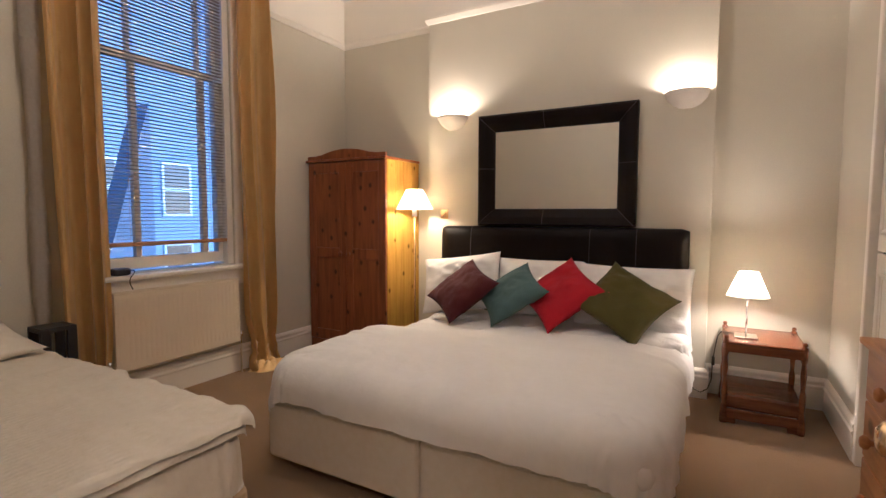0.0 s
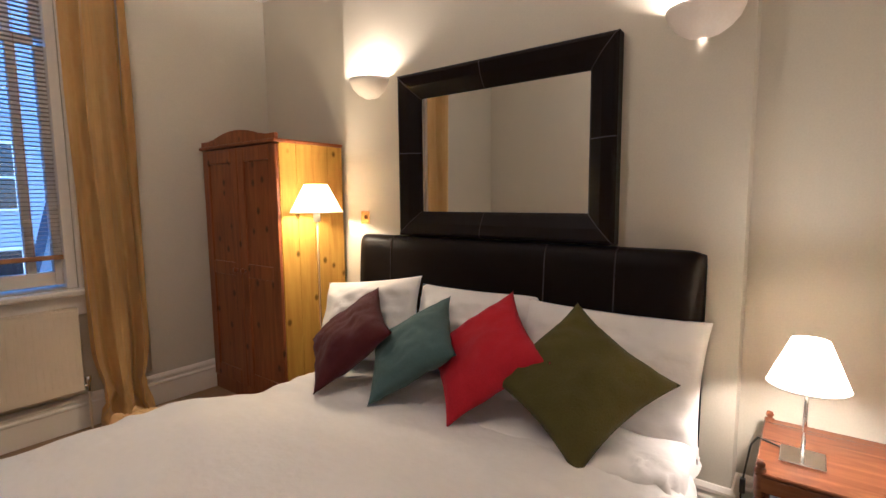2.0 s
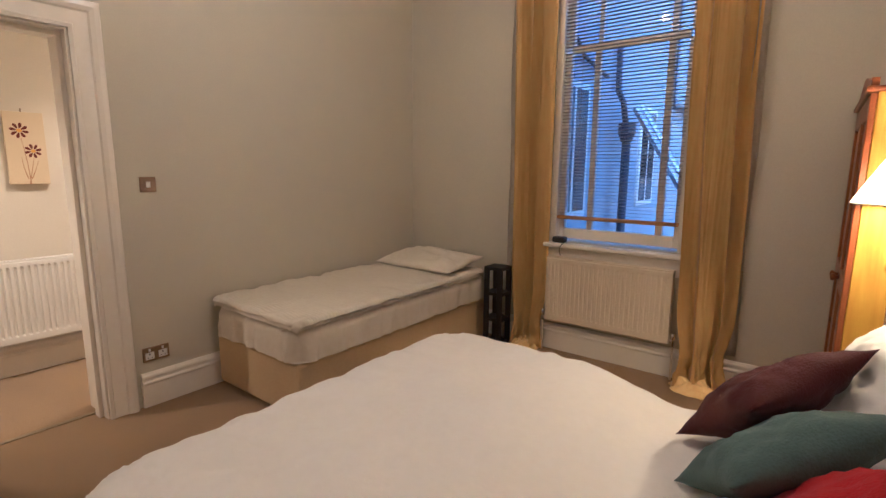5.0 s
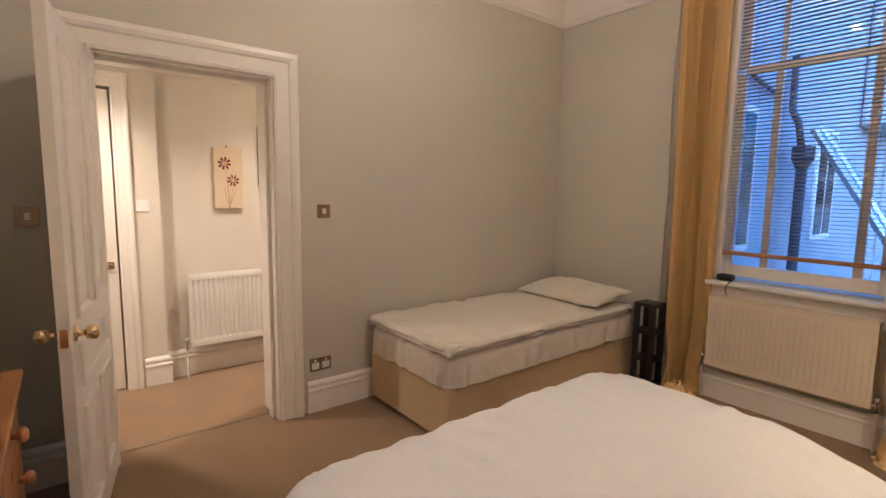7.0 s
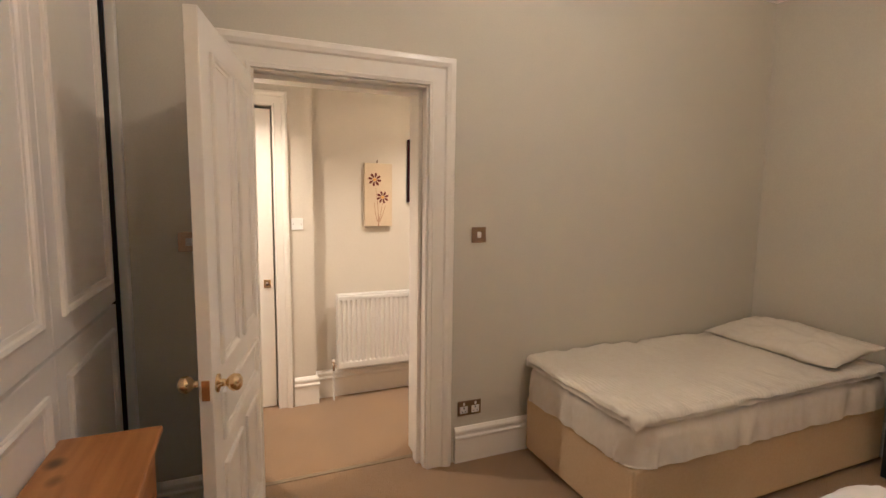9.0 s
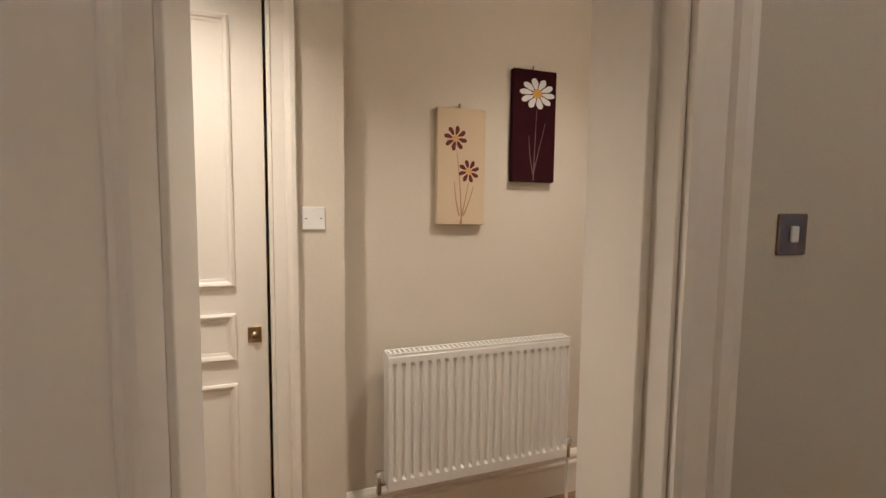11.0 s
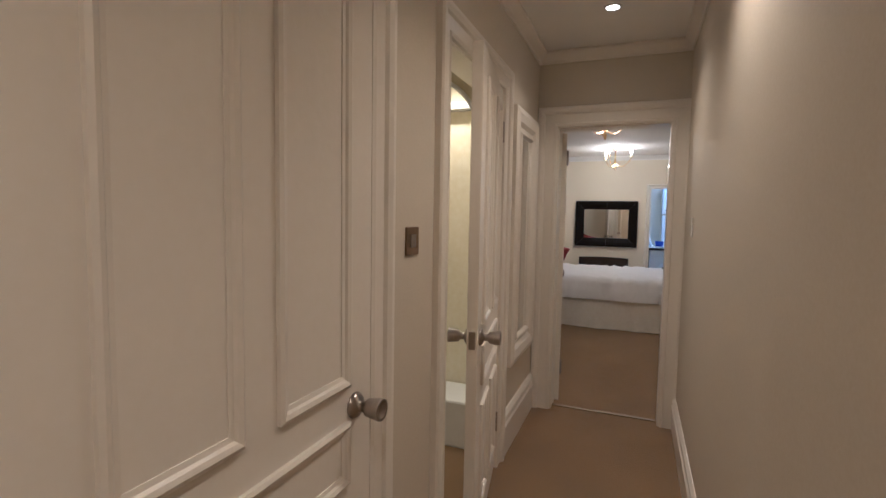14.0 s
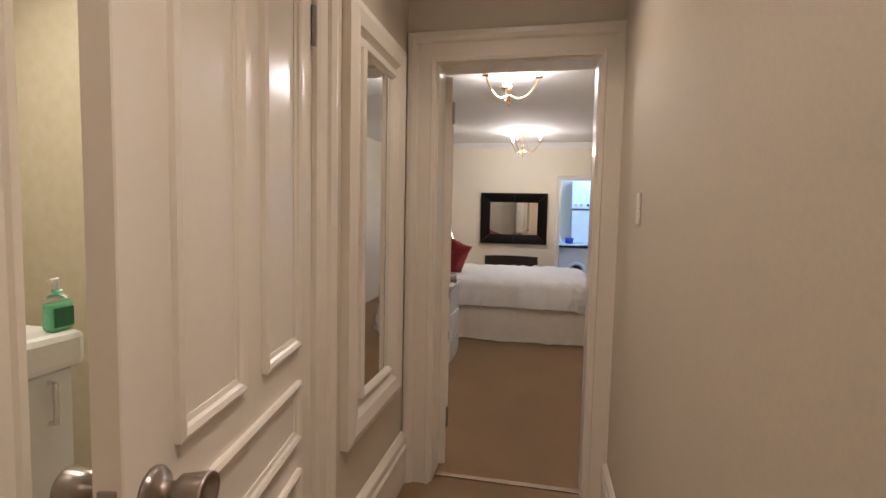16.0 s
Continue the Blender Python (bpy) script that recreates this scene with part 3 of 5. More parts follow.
_a = math.degrees(math.atan2(0.80, 0.152))
panel_door("door_1", pose(0.382, 0.012, 0, 0, 0, _a), 0.82, 2.04, "open cream gloss panelled bedroom door with brass knobs", (1, -1), (0.25, 1.8), BRASS)
panel_door("door_2", pose(-1.366, HL + 0.018, 0, 0, 0, 180) @ Matrix.Diagonal((1, -1, 1, 1)), 0.788, 1.915, "closed cream gloss panelled cupboard door with nickel knob", (1,), (0.25, 1.72), NICKEL, False, 1, knob_at=(0.076, 0.842))
panel_door("door_3", pose(-3.442, HL + 0.002, 0, 0, 0, 9.8), 0.732, 1.912, "cream gloss panelled bathroom door standing ajar into the hall", (1, -1), (0.25, 1.72), NICKEL, True, 1)
panel_door("door_4", pose(HX - 0.155, CY0 + 0.003, 0, 0, 0, 194), 0.68, 1.88, "open white panelled door swung into the far bedroom", (1, -1), (0.25, 1.71), NICKEL)
panel_door("door_5", pose(1.015, HP - 0.03, 0, 0, 0, 180) @ Matrix.Diagonal((1, -1, 1, 1)), 0.765, 2.085, "closed cream gloss panelled door with small square brass plate", (), (), BRASS, False, lift=0.09)

# ---- soft shapes ----


def slab(x0, x1, y0, y1, ztop, zbot, nx=60, ny=60, r=0.09, wob=0.012, hem=0.02, seed=0.0, flare=0.03, sides=(1, 1, 1, 1), crown=0.02, hang=4):
    """A cover laid over a bed: crowned top, rolled edges and hanging sides with folds. sides: x0, x1, y0, y1 hang or not."""
    bm = bmesh.new()
    rows = []
    xs = [i / nx for i in range(nx + 1)]
    ys = [j / ny for j in range(ny + 1)]
    drop = ztop - zbot

    def axis(t, a, b, s0, s1):
        # arc length along the cover: hangs over either end
        L = b - a
        h0, h1 = (drop if s0 else 0), (drop if s1 else 0)
        s = -h0 + t * (L + h0 + h1)
        if s < 0:
            return a, -s, -1
        if s > L:
            return b, s - L, 1
        return a + s, 0.0, 0
    for u in xs:
        row = []
        for v in ys:
            x, dx, sx = axis(u, x0, x1, sides[0], sides[1])
            y, dy, sy = axis(v, y0, y1, sides[2], sides[3])
            d = max(dx, dy) if not (dx and dy) else min(drop, math.hypot(dx, dy) * 0.85)
            ex = min(x - x0 if sides[0] else 9, x1 - x if sides[1] else 9)
            ey = min(y - y0 if sides[2] else 9, y1 - y if sides[3] else 9)
            e = min(ex, ey)
            z = ztop - d
            if d == 0 and e < r:
                z -= r * (1 - math.sqrt(max(0, 1 - (1 - e / r) ** 2))) * 0.75
            z -= 0.04 * min(1, d / 0.06) if d else 0
            cxn = 1 - min(1, e / 0.5)
            z += crown * (1 - cxn ** 2)
            wv = noise.noise(Vector((x * 2.2 + seed, y * 2.2, 0))) * wob + noise.noise(Vector((x * 6 + seed, y * 6, 3))) * wob * 0.5
            z += wv if d == 0 else 0
            fold = noise.noise(Vector((x * 9 + seed, y * 9, d * 2)))
            out = (flare * (d / drop) + hem * fold * (d / drop)) if d else 0
            rad = min(1, d / 0.05) * 0.0
            if dx:
                x += sx * (out + rad)
            if dy:
                y += sy * (out + rad)
            if d > drop * 0.9:
                z += 0.015 * noise.noise(Vector((x * 4, y * 4, 7 + seed)))
            row.append(bm.verts.new((x, y, max(z, 0.012))))
        rows.append(row)
    for a, b in zip(rows, rows[1:]):
        for j in range(ny):
            bm.faces.new((a[j], b[j], b[j + 1], a[j + 1]))
    return bm


def cover(x0, x1, y0, y1, ztop, hangs, r=0.07, corner=0.16, puff=0.015, crease=0.008, hem=0.02, seed=0.0, step=0.018, crown=0.02, dip=0.0, dip_at=(0, 1), longest=9.0):
    """A soft bed cover. hangs = how far it hangs at x0, x1, y0, y1; its edge rolls over with radius r and
    its corners are rounded; long creases run in from the edges and the hem wavers."""
    bm = bmesh.new()
    arc = math.pi * r / 2
    ax0, ax1, ay0, ay1 = x0 + r, x1 - r, y0 + r, y1 - r
    ex = [arc + h if h > 0 else (0.0 if h == 0 else arc) for h in hangs]
    gx0, gx1, gy0, gy1 = ax0 - ex[0], ax1 + ex[1], ay0 - ex[2], ay1 + ex[3]
    nx, ny = int((gx1 - gx0) / step), int((gy1 - gy0) / step)
    cx, cy, hx, hy = (ax0 + ax1) / 2, (ay0 + ay1) / 2, (ax1 - ax0) / 2, (ay1 - ay0) / 2
    rows = []
    for i in range(nx + 1):
        row = []
        for j in range(ny + 1):
            px, py = gx0 + (gx1 - gx0) * i / nx, gy0 + (gy1 - gy0) * j / ny
            # the hem is cut unevenly
            px += 0.25 * hem * noise.noise(Vector((py * 3, seed, 1))) * (abs(px - cx) > hx)
            qx, qy = abs(px - cx) - (hx - corner), abs(py - cy) - (hy - corner)
            ox, oy = max(qx, 0.0), max(qy, 0.0)
            s_ = math.hypot(ox, oy) + min(max(qx, qy), 0.0) - corner
            if ox or oy:
                nrm = Vector((ox * (1 if px > cx else -1), oy * (1 if py > cy else -1), 0)).normalized()
            else:
                nrm = Vector((1 if px > cx else -1, 0, 0)) if qx > qy else Vector((0, 1 if py > cy else -1, 0))
            low = noise.noise(Vector((px * 1.7 + seed, py * 1.7, 0)))
            along = px * nrm.y - py * nrm.x
            rid = 1 - abs(noise.noise(Vector((along * 5.5 + low * 1.2 + seed, s_ * 1.6, 4)))) * 2
            fine = noise.noise(Vector((along * 16 + low * 2, s_ * 4 + seed, 9)))
            near = max(0.0, min(1.0, 1 + s_ / 0.38))
            wob = puff * low + crease * near * (rid - 0.5) + crease * 0.5 * near * fine
            wob += crease * 0.35 * noise.noise(Vector((px * 5 + py * 2, py * 9 + seed, 2)))
            e = min(1.0, max(0.0, -s_) / 0.45)
            z = ztop + crown * (1 - (1 - e) ** 2) - crown
            g = max(0.0, min(1.0, (py - dip_at[0]) / (dip_at[1] - dip_at[0])))
            z -= dip * g * g * (3 - 2 * g)
            if s_ <= 0:
                p = Vector((px, py, z + wob))
            else:
                base = Vector((px, py, 0)) - nrm * s_
                a = min(s_, arc) / r
                down = min(longest, max(0.0, s_ - arc))
                out = r * math.sin(a) + wob * math.sin(a) + hem * min(1.0, down / 0.08) * (0.35 + rid * 0.5 + fine * 0.35)
                p = base + nrm * out + Vector((0, 0, z - r * (1 - math.cos(a)) - down + wob * math.cos(a) + 0.5 * hem * noise.noise(Vector((along * 3, seed, 6))) * min(1.0, down / 0.08)))
            row.append(bm.verts.new(p))
        rows.append(row)
    for a, b in zip(rows, rows[1:]):
        for j in range(ny):
            bm.faces.new((a[j], b[j], b[j + 1], a[j + 1]))
    return bm


def pillow(w, h, t, n=30, pinch=0.13, seed=0.0, crease=0.014):
    """A stuffed cushion in its own xy plane with drawn-out corners and soft dents."""
    bm = bmesh.new()
    out = []
    for s in (1, -1):
        g = []
        for i in range(n + 1):
            row = []
            for j in range(n + 1):
                u, v = 2 * i / n - 1, 2 * j / n - 1
                x = u * w / 2 * (1 - pinch * (1 - v * v) ** 1.0 * abs(u) ** 3)
                y = v * h / 2 * (1 - pinch * (1 - u * u) ** 1.0 * abs(v) ** 3)
                e = ((1 - abs(u) ** 2.6) * (1 - abs(v) ** 2.6))
                z = s * t / 2 * max(e, 0) ** 0.62
                z += crease * noise.noise(Vector((u * 2.3 + seed, v * 2.3, s))) * e ** 0.3
                z += crease * 0.6 * noise.noise(Vector((u * 6 + seed, v * 6, s * 2))) * e ** 0.3
                row.append(bm.verts.new((x, y, z)))
            g.append(row)
        out.append(g)
        for a, b in zip(g, g[1:]):
            for j in range(n):
                bm.faces.new((a[j], b[j], b[j + 1], a[j + 1]))
    bmesh.ops.remove_doubles(bm, verts=bm.verts[:], dist=1e-4)
    return bm


def cushion(name, at, size, right, up, material, label, seed, t=0.15, group="", category="cushion", w=None):
    """A cushion from the directions of its own right and up."""
    r, u = Vector(right).normalized(), Vector(up)
    u = (u - r * u.dot(r)).normalized()
    nrm = r.cross(u)
    m = Matrix((r, u, nrm)).transposed().to_4x4()
    m.translation = at
    soft = category == "pillow"
    bm = pillow(w or size, size, t, pinch=0.05 if soft else 0.13, seed=seed, crease=0.026 if soft else 0.016)
    ob = part(name, bm, material, None, label, smooth=True, category=category, group=group)
    ob.matrix_basis = m
    return ob


# ---- bedroom: double bed ----
bed = thing("divan_bed_base", (-0.8, 2.4, 0), label="two-part divan bed base in cream fabric on low feet", category="bed base")
part("base_half", B((-1.66, -0.785, 1.46, 3.42, 0.05, 0.335), bevel=0.02, seg=3), LINEN, bed)
part("base_half", B((-0.780, 0.10, 1.46, 3.42, 0.05, 0.335), bevel=0.02, seg=3), LINEN, bed)
for x in (-1.55, -0.9, -0.66, -0.02):
    for y in (1.56, 3.3):
        part("foot", lathe([(0, 0), (0.022, 0), (0.022, 0.05), (0, 0.05)], (x, y, 0), 12), BLACKP, bed)
tagged(part("mattress", B((-1.655, 0.095, 1.465, 3.40, 0.336, 0.45), bevel=0.05, seg=3), DUVET, None, "white mattress under the duvet", True), category="mattress")
_dv = cover(-1.735, 0.145, 1.42, 3.36, 0.566, (0.06, 0.10, 0.05, -1), 0.13, 0.12, 0.016, 0.010, 0.012, 2.3, 0.014, 0.02, 0.075, (2.2, 2.7), 0.19)
tagged(part("duvet", _dv, DUVET, None, "creased white cotton duvet over the double bed", True), category="duvet")

tagged(part("pillow_sheet", cover(-1.66, 0.12, 2.92, 3.42, 0.505, (-1, 0.05, -1, -1), 0.05, 0.10, 0.02, 0.020, 0.015, 17.0, 0.016, 0.015), DUVET, None, "crumpled white sheet turned up at the pillows", True), category="sheet")
hb = thing("headboard", (-0.86, 3.45, 0), label="black leather headboard with rolled top and seams", category="headboard")
HX0, HX1 = -1.82, 0.09
_prof = [(y + 0.036, z + 0.007) for y, z in [(3.505, 0.30), (3.505, 1.10), (3.495, 1.135), (3.47, 1.15), (3.44, 1.142), (3.42, 1.115), (3.412, 1.07), (3.408, 1.0), (3.400, 0.85), (3.392, 0.7), (3.39, 0.3)]]
_loops = []
for k in range(41):
    f = k / 40
    x = HX0 + (HX1 - HX0) * f
    e = min(f, 1 - f) * (HX1 - HX0)
    sh = 1 - max(0, 1 - e / 0.05) ** 2 * 0.5
    _loops.append([(x, 3.541 + (y - 3.541) * sh, 0.3 + (z - 0.3) * (1 - 0.02 * max(0, 1 - e / 0.06) ** 2)) for y, z in _prof])
_hb = sweep(_loops)
bmesh.ops.holes_fill(_hb, edges=[e for e in _hb.edges if e.is_boundary], sides=0)
part("upholstery", _hb, LEATHER, hb, smooth=True)
for x in (-1.52, -0.56, -0.24):
    part("seam", tube([(x, y - 0.0015, z) for y, z in _prof[2:]], 0.0028, 6), STITCH, hb)
for x in (-1.6, -0.15):
    part("leg", B((x, x + 0.06, 3.475, 3.535, 0, 0.32)), BLACKWOOD, hb)

for at, rt, w, sd, tall in (((-1.49, 3.22, 0.715), (0.60, 0.10, 0.08), 0.64, 1.0, 0.46), ((-0.90, 3.33, 0.71), (1, 0.08, 0.0), 0.67, 5.0, 0.45), ((-0.245, 3.325, 0.665), (1, 0.04, -0.01), 0.76, 9.0, 0.51)):
    cushion("pillow", at, tall, rt, (0, 0.42, 0.9), DUVET, "plump white cotton pillow leaning on the headboard", sd, 0.19, "white pillows", "pillow", w)


def diamond(at, across, rise, size, material, label, seed, t=0.16):
    """A square cushion standing on its corner: across and rise are its diagonals."""
    dx, du = Vector(across).normalized(), Vector(rise).normalized()
    cushion("cushion", at, size, du + dx, du - dx, material, label, seed, t, "scatter cushions")


diamond((-1.357, 2.965, 0.705), (0.318, -0.02, 0.077), (-0.053, 0.489, 0.411), 0.455, MAROON, "plum maroon square scatter cushion", 21.0)
diamond((-1.003, 3.024, 0.70), (0.30, -0.105, 0.024), (0.017, 0.52, 0.394), 0.455, TEAL, "dusty teal square scatter cushion", 25.0)
diamond((-0.667, 3.09, 0.715), (0.341, -0.037, 0.057), (0.05, 0.458, 0.437), 0.48, RED, "bright red square scatter cushion", 29.0)
diamond((-0.258, 3.104, 0.692), (0.314, 0.129, 0.025), (-0.157, 0.468, 0.448), 0.50, OLIVE, "olive green square scatter cushion", 33.0)

# leaning mirror on the headboard
mir = thing("wall_mirror", (-0.88, 3.50, 1.15), label="rectangular mirror with wide stitched dark leather frame", category="mirror")
MX0, MX1, MZ0, MZ1 = -1.476, -0.256, 1.163, 2.046
MB = 0.135


def leather_frame(root, place, u0, u1, z0, z1, w, prof_d, splits):
    pf = [(0, 0), (0, prof_d * 0.8), (w * 0.06, prof_d * 0.95), (w * 0.14, prof_d), (w * 0.5, prof_d * 0.82), (w * 0.9, prof_d * 0.36), (w * 0.98, prof_d * 0.2), (w, 0)]
    cs = [(u0, z0, 1, 1), (u1, z0, -1, 1), (u1, z1, -1, -1), (u0, z1, 1, -1)]
    for k in range(4):
        a, b = cs[k], cs[(k + 1) % 4]
        loops = [[place(a[0] + a[2] * o, a[1] + a[3] * o, q), place(b[0] + b[2] * o, b[1] + b[3] * o, q)] for o, q in pf]
        part("frame_side", sweep(loops), LEATHER, root, smooth=False)
        sa = tube([place(a[0] + a[2] * o, a[1] + a[3] * o, q + 0.001) for o, q in pf[1:-1]], 0.0025, 5)
        part("seam", sa, STITCH, root)
    for (u, z, du, dz) in splits:
        part("seam", tube([place(u + du * o, z + dz * o, q + 0.001) for o, q in pf[1:-1]], 0.0025, 5), STITCH, root)


leather_frame(mir, lambda u, z, q: (u, YC - 0.012 - q, z), MX0, MX1, MZ0, MZ1, MB, 0.068,
              [(-0.93, MZ0, 0, 1), (-0.93, MZ1, 0, -1), (MX0, 1.62, 1, 0), (MX1, 1.62, -1, 0)])
part("backing", B((MX0 + 0.01, MX1 - 0.01, YC - 0.012, YC - 0.003, MZ0 + 0.01, MZ1 - 0.01)), BLACKWOOD, mir)
part("mirror_glass", B((MX0 + 0.13, MX1 - 0.13, YC - 0.020, YC - 0.013, MZ0 + 0.13, MZ1 - 0.13)), MIRROR, mir)


def sconce(x, z):
    s = thing("wall_sconce", (x, YC, z), label="half-bowl plaster wall uplighter, lit", category="wall light", group="wall uplighters")
    prof = [(0.012, -0.135), (0.05, -0.128), (0.09, -0.10), (0.12, -0.06), (0.135, -0.02), (0.138, 0.0), (0.130, 0.0), (0.126, -0.02), (0.112, -0.055), (0.084, -0.09), (0.048, -0.115), (0.012, -0.12)]
    part("bowl", lathe([(r, h * 0.82) for r, h in prof], (x, YC, z), 24, 180, 180), PLASTER, s, smooth=True)
    part("backplate", B((x - 0.05, x + 0.05, YC - 0.008, YC - 0.001, z - 0.10, z - 0.02)), PLASTER, s)
    part("bulb", lathe([(0, -0.05), (0.012, -0.045), (0.018, -0.02), (0.012, -0.003), (0, 0)], (x, YC - 0.045, z - 0.02), 12), BULB, s, smooth=True).visible_shadow = False


sconce(-1.738, 2.076)
sconce(0.04, 2.076)


def switch_plate(name, x, z, place, label, material=BRONZE, w=0.086, h=0.086, kind="rocker", category="light switch"):
    s = thing(name, place(x, z, 0), label=label, category=category)

    def slabp(x0, x1, z0, z1, q0, q1):
        ps = [Vector(place(a, b, q)) for a in (x0, x1) for b in (z0, z1) for q in (q0, q1)]
        lo, hi = [min(p[k] for p in ps) for k in range(3)], [max(p[k] for p in ps) for k in range(3)]
        return (lo[0], hi[0], lo[1], hi[1], lo[2], hi[2])
    part("plate", B(slabp(x - w / 2, x + w / 2, z - h / 2, z + h / 2, 0.0005, 0.007), bevel=0.002), material, s)
    if kind == "rocker":
        part("rocker", B(slabp(x - 0.012, x + 0.012, z - 0.017, z + 0.017, 0.007, 0.012), bevel=0.002), WHITEP, s)
    elif kind == "bronze rocker":
        part("rocker", B(slabp(x - 0.020, x + 0.020, z - 0.020, z + 0.020, 0.007, 0.010), bevel=0.002), NICKEL, s)
    elif kind == "knob":
        part("dial", B(slabp(x - 0.012, x + 0.012, z - 0.012, z + 0.012, 0.007, 0.022), bevel=0.004, seg=2), BRASS, s)
    elif kind == "socket":
        for o in (-0.036, 0.036):
            part("outlet", B(slabp(x + o - 0.024, x + o + 0.024, z - 0.03, z + 0.012, 0.007, 0.0085)), WHITEP, s)
            part("pin_hole", B(slabp(x + o - 0.003, x + o + 0.003, z - 0.004, z + 0.006, 0.0085, 0.009)), BLACKP, s)
            part("pin_hole", B(slabp(x + o - 0.014, x + o - 0.008, z - 0.022, z - 0.017, 0.0085, 0.009)), BLACKP, s)
            part("pin_hole", B(slabp(x + o + 0.008, x + o + 0.014, z - 0.022, z - 0.017, 0.0085, 0.009)), BLACKP, s)
            part("rocker", B(slabp(x + o - 0.006, x + o + 0.006, z + 0.018, z + 0.034, 0.007, 0.011), bevel=0.001), WHITEP, s)
    else:
        for o in (-0.026, 0.026):
            part("screw", B(slabp(x + o - 0.004, x + o + 0.004, z - 0.0015, z + 0.0015, 0.007, 0.0076)), BLACKP, s)
    return s


south = lambda u, z, q: (u, q, z)
north = lambda u, z, q: (u, YC - q, z)
hall_l = lambda u, z, q: (u, HL + q, z)
hall_p = lambda u, z, q: (u, HP + q, z)
hall_r = lambda u, z, q: (u, HR - 0.004 - q, z)
switch_plate("dimmer_switch", -1.826, 1.255, north, "brass dimmer switch plate on chimney breast", BRASS, 0.075, 0.08, "knob")
switch_plate("light_switch", -0.769, 1.305, south, "antique bronze light switch with white rocker")
switch_plate("power_socket", -0.731, 0.314, south, "bronze double power socket with white inserts", BRONZE, 0.146, 0.086, "socket", "socket")
switch_plate("light_switch", 0.66, 1.30, south, "bronze switch plate beside cupboard", BRONZE)
switch_plate("light_switch", -2.423, 1.228, hall_l, "bronze hall light switch with bronze rocker", kind="bronze rocker")
switch_plate("power_socket", -2.40, 0.215, hall_l, "bronze double power socket low on hall wall", BRONZE, 0.146, 0.086, "socket", "socket")
switch_plate("blank_plate", 0.09, 1.309, hall_p, "white square plastic blanking plate", WHITEP, 0.08, 0.08, "blank", "wall plate")
switch_plate("door_chime", -3.87, 1.266, hall_r, "small white plastic wall box in hall", WHITEP, 0.05, 0.10, "blank", "wall box")

# added ceiling pendant in the middle of the bedroom, out of view, as fill
pd = thing("pendant_light", (FILL_PENDANT[0], FILL_PENDANT[1], ZC), label="small unseen ceiling pendant with clear open shade, added as fill, lit", category="pendant light")
part("ceiling_rose", lathe([(0, 0), (0.05, 0), (0.048, -0.015), (0.015, -0.03), (0, -0.03)], (FILL_PENDANT[0], FILL_PENDANT[1], ZC), 20), WHITEP, pd, smooth=True)
part("flex", tube([(FILL_PENDANT[0], FILL_PENDANT[1], ZC - 0.02), (FILL_PENDANT[0], FILL_PENDANT[1], FILL_PENDANT[2] + 0.08)], 0.004, 8), WHITEP, pd)
part("lamp_holder", lathe([(0, 0.03), (0.02, 0.03), (0.02, 0.085), (0, 0.09)], FILL_PENDANT, 12), WHITEP, pd, smooth=True)
part("bulb", lathe([(0, -0.04), (0.02, -0.035), (0.03, 0.0), (0.015, 0.03), (0, 0.032)], FILL_PENDANT, 14), BULB, pd, smooth=True).visible_shadow = False

# wardrobe
wd = thing("pine_wardrobe", (-2.6, 3.4, 0), label="orange lacquered knotty pine two-door wardrobe with arched crest", category="wardrobe")
AX0, AX1, AY0, AY1, AZ = -3.035, -2.165, 3.15, 3.665, 1.715
# sides take the lamplit tone, the front the darker one
part("side_panel", B((AX0, AX0 + 0.02, AY0 + 0.02, AY1, 0.0, AZ), bevel=0.002), PINE_LIT, wd)
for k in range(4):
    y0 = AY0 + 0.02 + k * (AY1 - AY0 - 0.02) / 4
    part("side_plank", B((AX1 - 0.02, AX1, y0 + 0.001, y0 + (AY1 - AY0 - 0.02) / 4 - 0.001, 0.0, AZ), bevel=0.0025), PINE_LIT, wd, "pine plank with the floor lamp's glow in its colour" if k == 0 else "")
part("back_panel", B((AX0 + 0.02, AX1 - 0.02, AY1 - 0.012, AY1, 0.05, AZ)), PINE_LIT, wd)
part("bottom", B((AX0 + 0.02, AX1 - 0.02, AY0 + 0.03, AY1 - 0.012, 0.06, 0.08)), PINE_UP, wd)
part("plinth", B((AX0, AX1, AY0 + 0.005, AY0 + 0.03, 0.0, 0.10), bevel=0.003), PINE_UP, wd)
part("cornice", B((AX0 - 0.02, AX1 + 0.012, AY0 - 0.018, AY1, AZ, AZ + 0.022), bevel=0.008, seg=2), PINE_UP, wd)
_cr = bmesh.new()
_top = []
for k in range(33):
    f = k / 32
    x = AX0 + 0.0 + f * (AX1 - AX0)
    c = abs(f - 0.5) * 2
    h = 0.022 + (0.062 * math.cos(min(1, c / 0.72) * math.pi / 2) ** 0.75 if c < 0.72 else 0.0) + (0.012 if c > 0.66 else 0)
    _top.append((x, h))
_f = [[_cr.verts.new((x, y, AZ + 0.0215)) for x, h in _top] + [_cr.verts.new((x, y, AZ + 0.02 + h)) for x, h in reversed(_top)] for y in (AY0 - 0.005, AY0 + 0.02)]
_cr.faces.new(_f[0]), _cr.faces.new(_f[1][::-1])
for k in range(len(_f[0])):
    q = (k + 1) % len(_f[0])
    _cr.faces.new((_f[0][k], _f[0][q], _f[1][q], _f[1][k]))
part("crest", _cr, PINE_UP, wd)
_mid = (AX0 + AX1) / 2
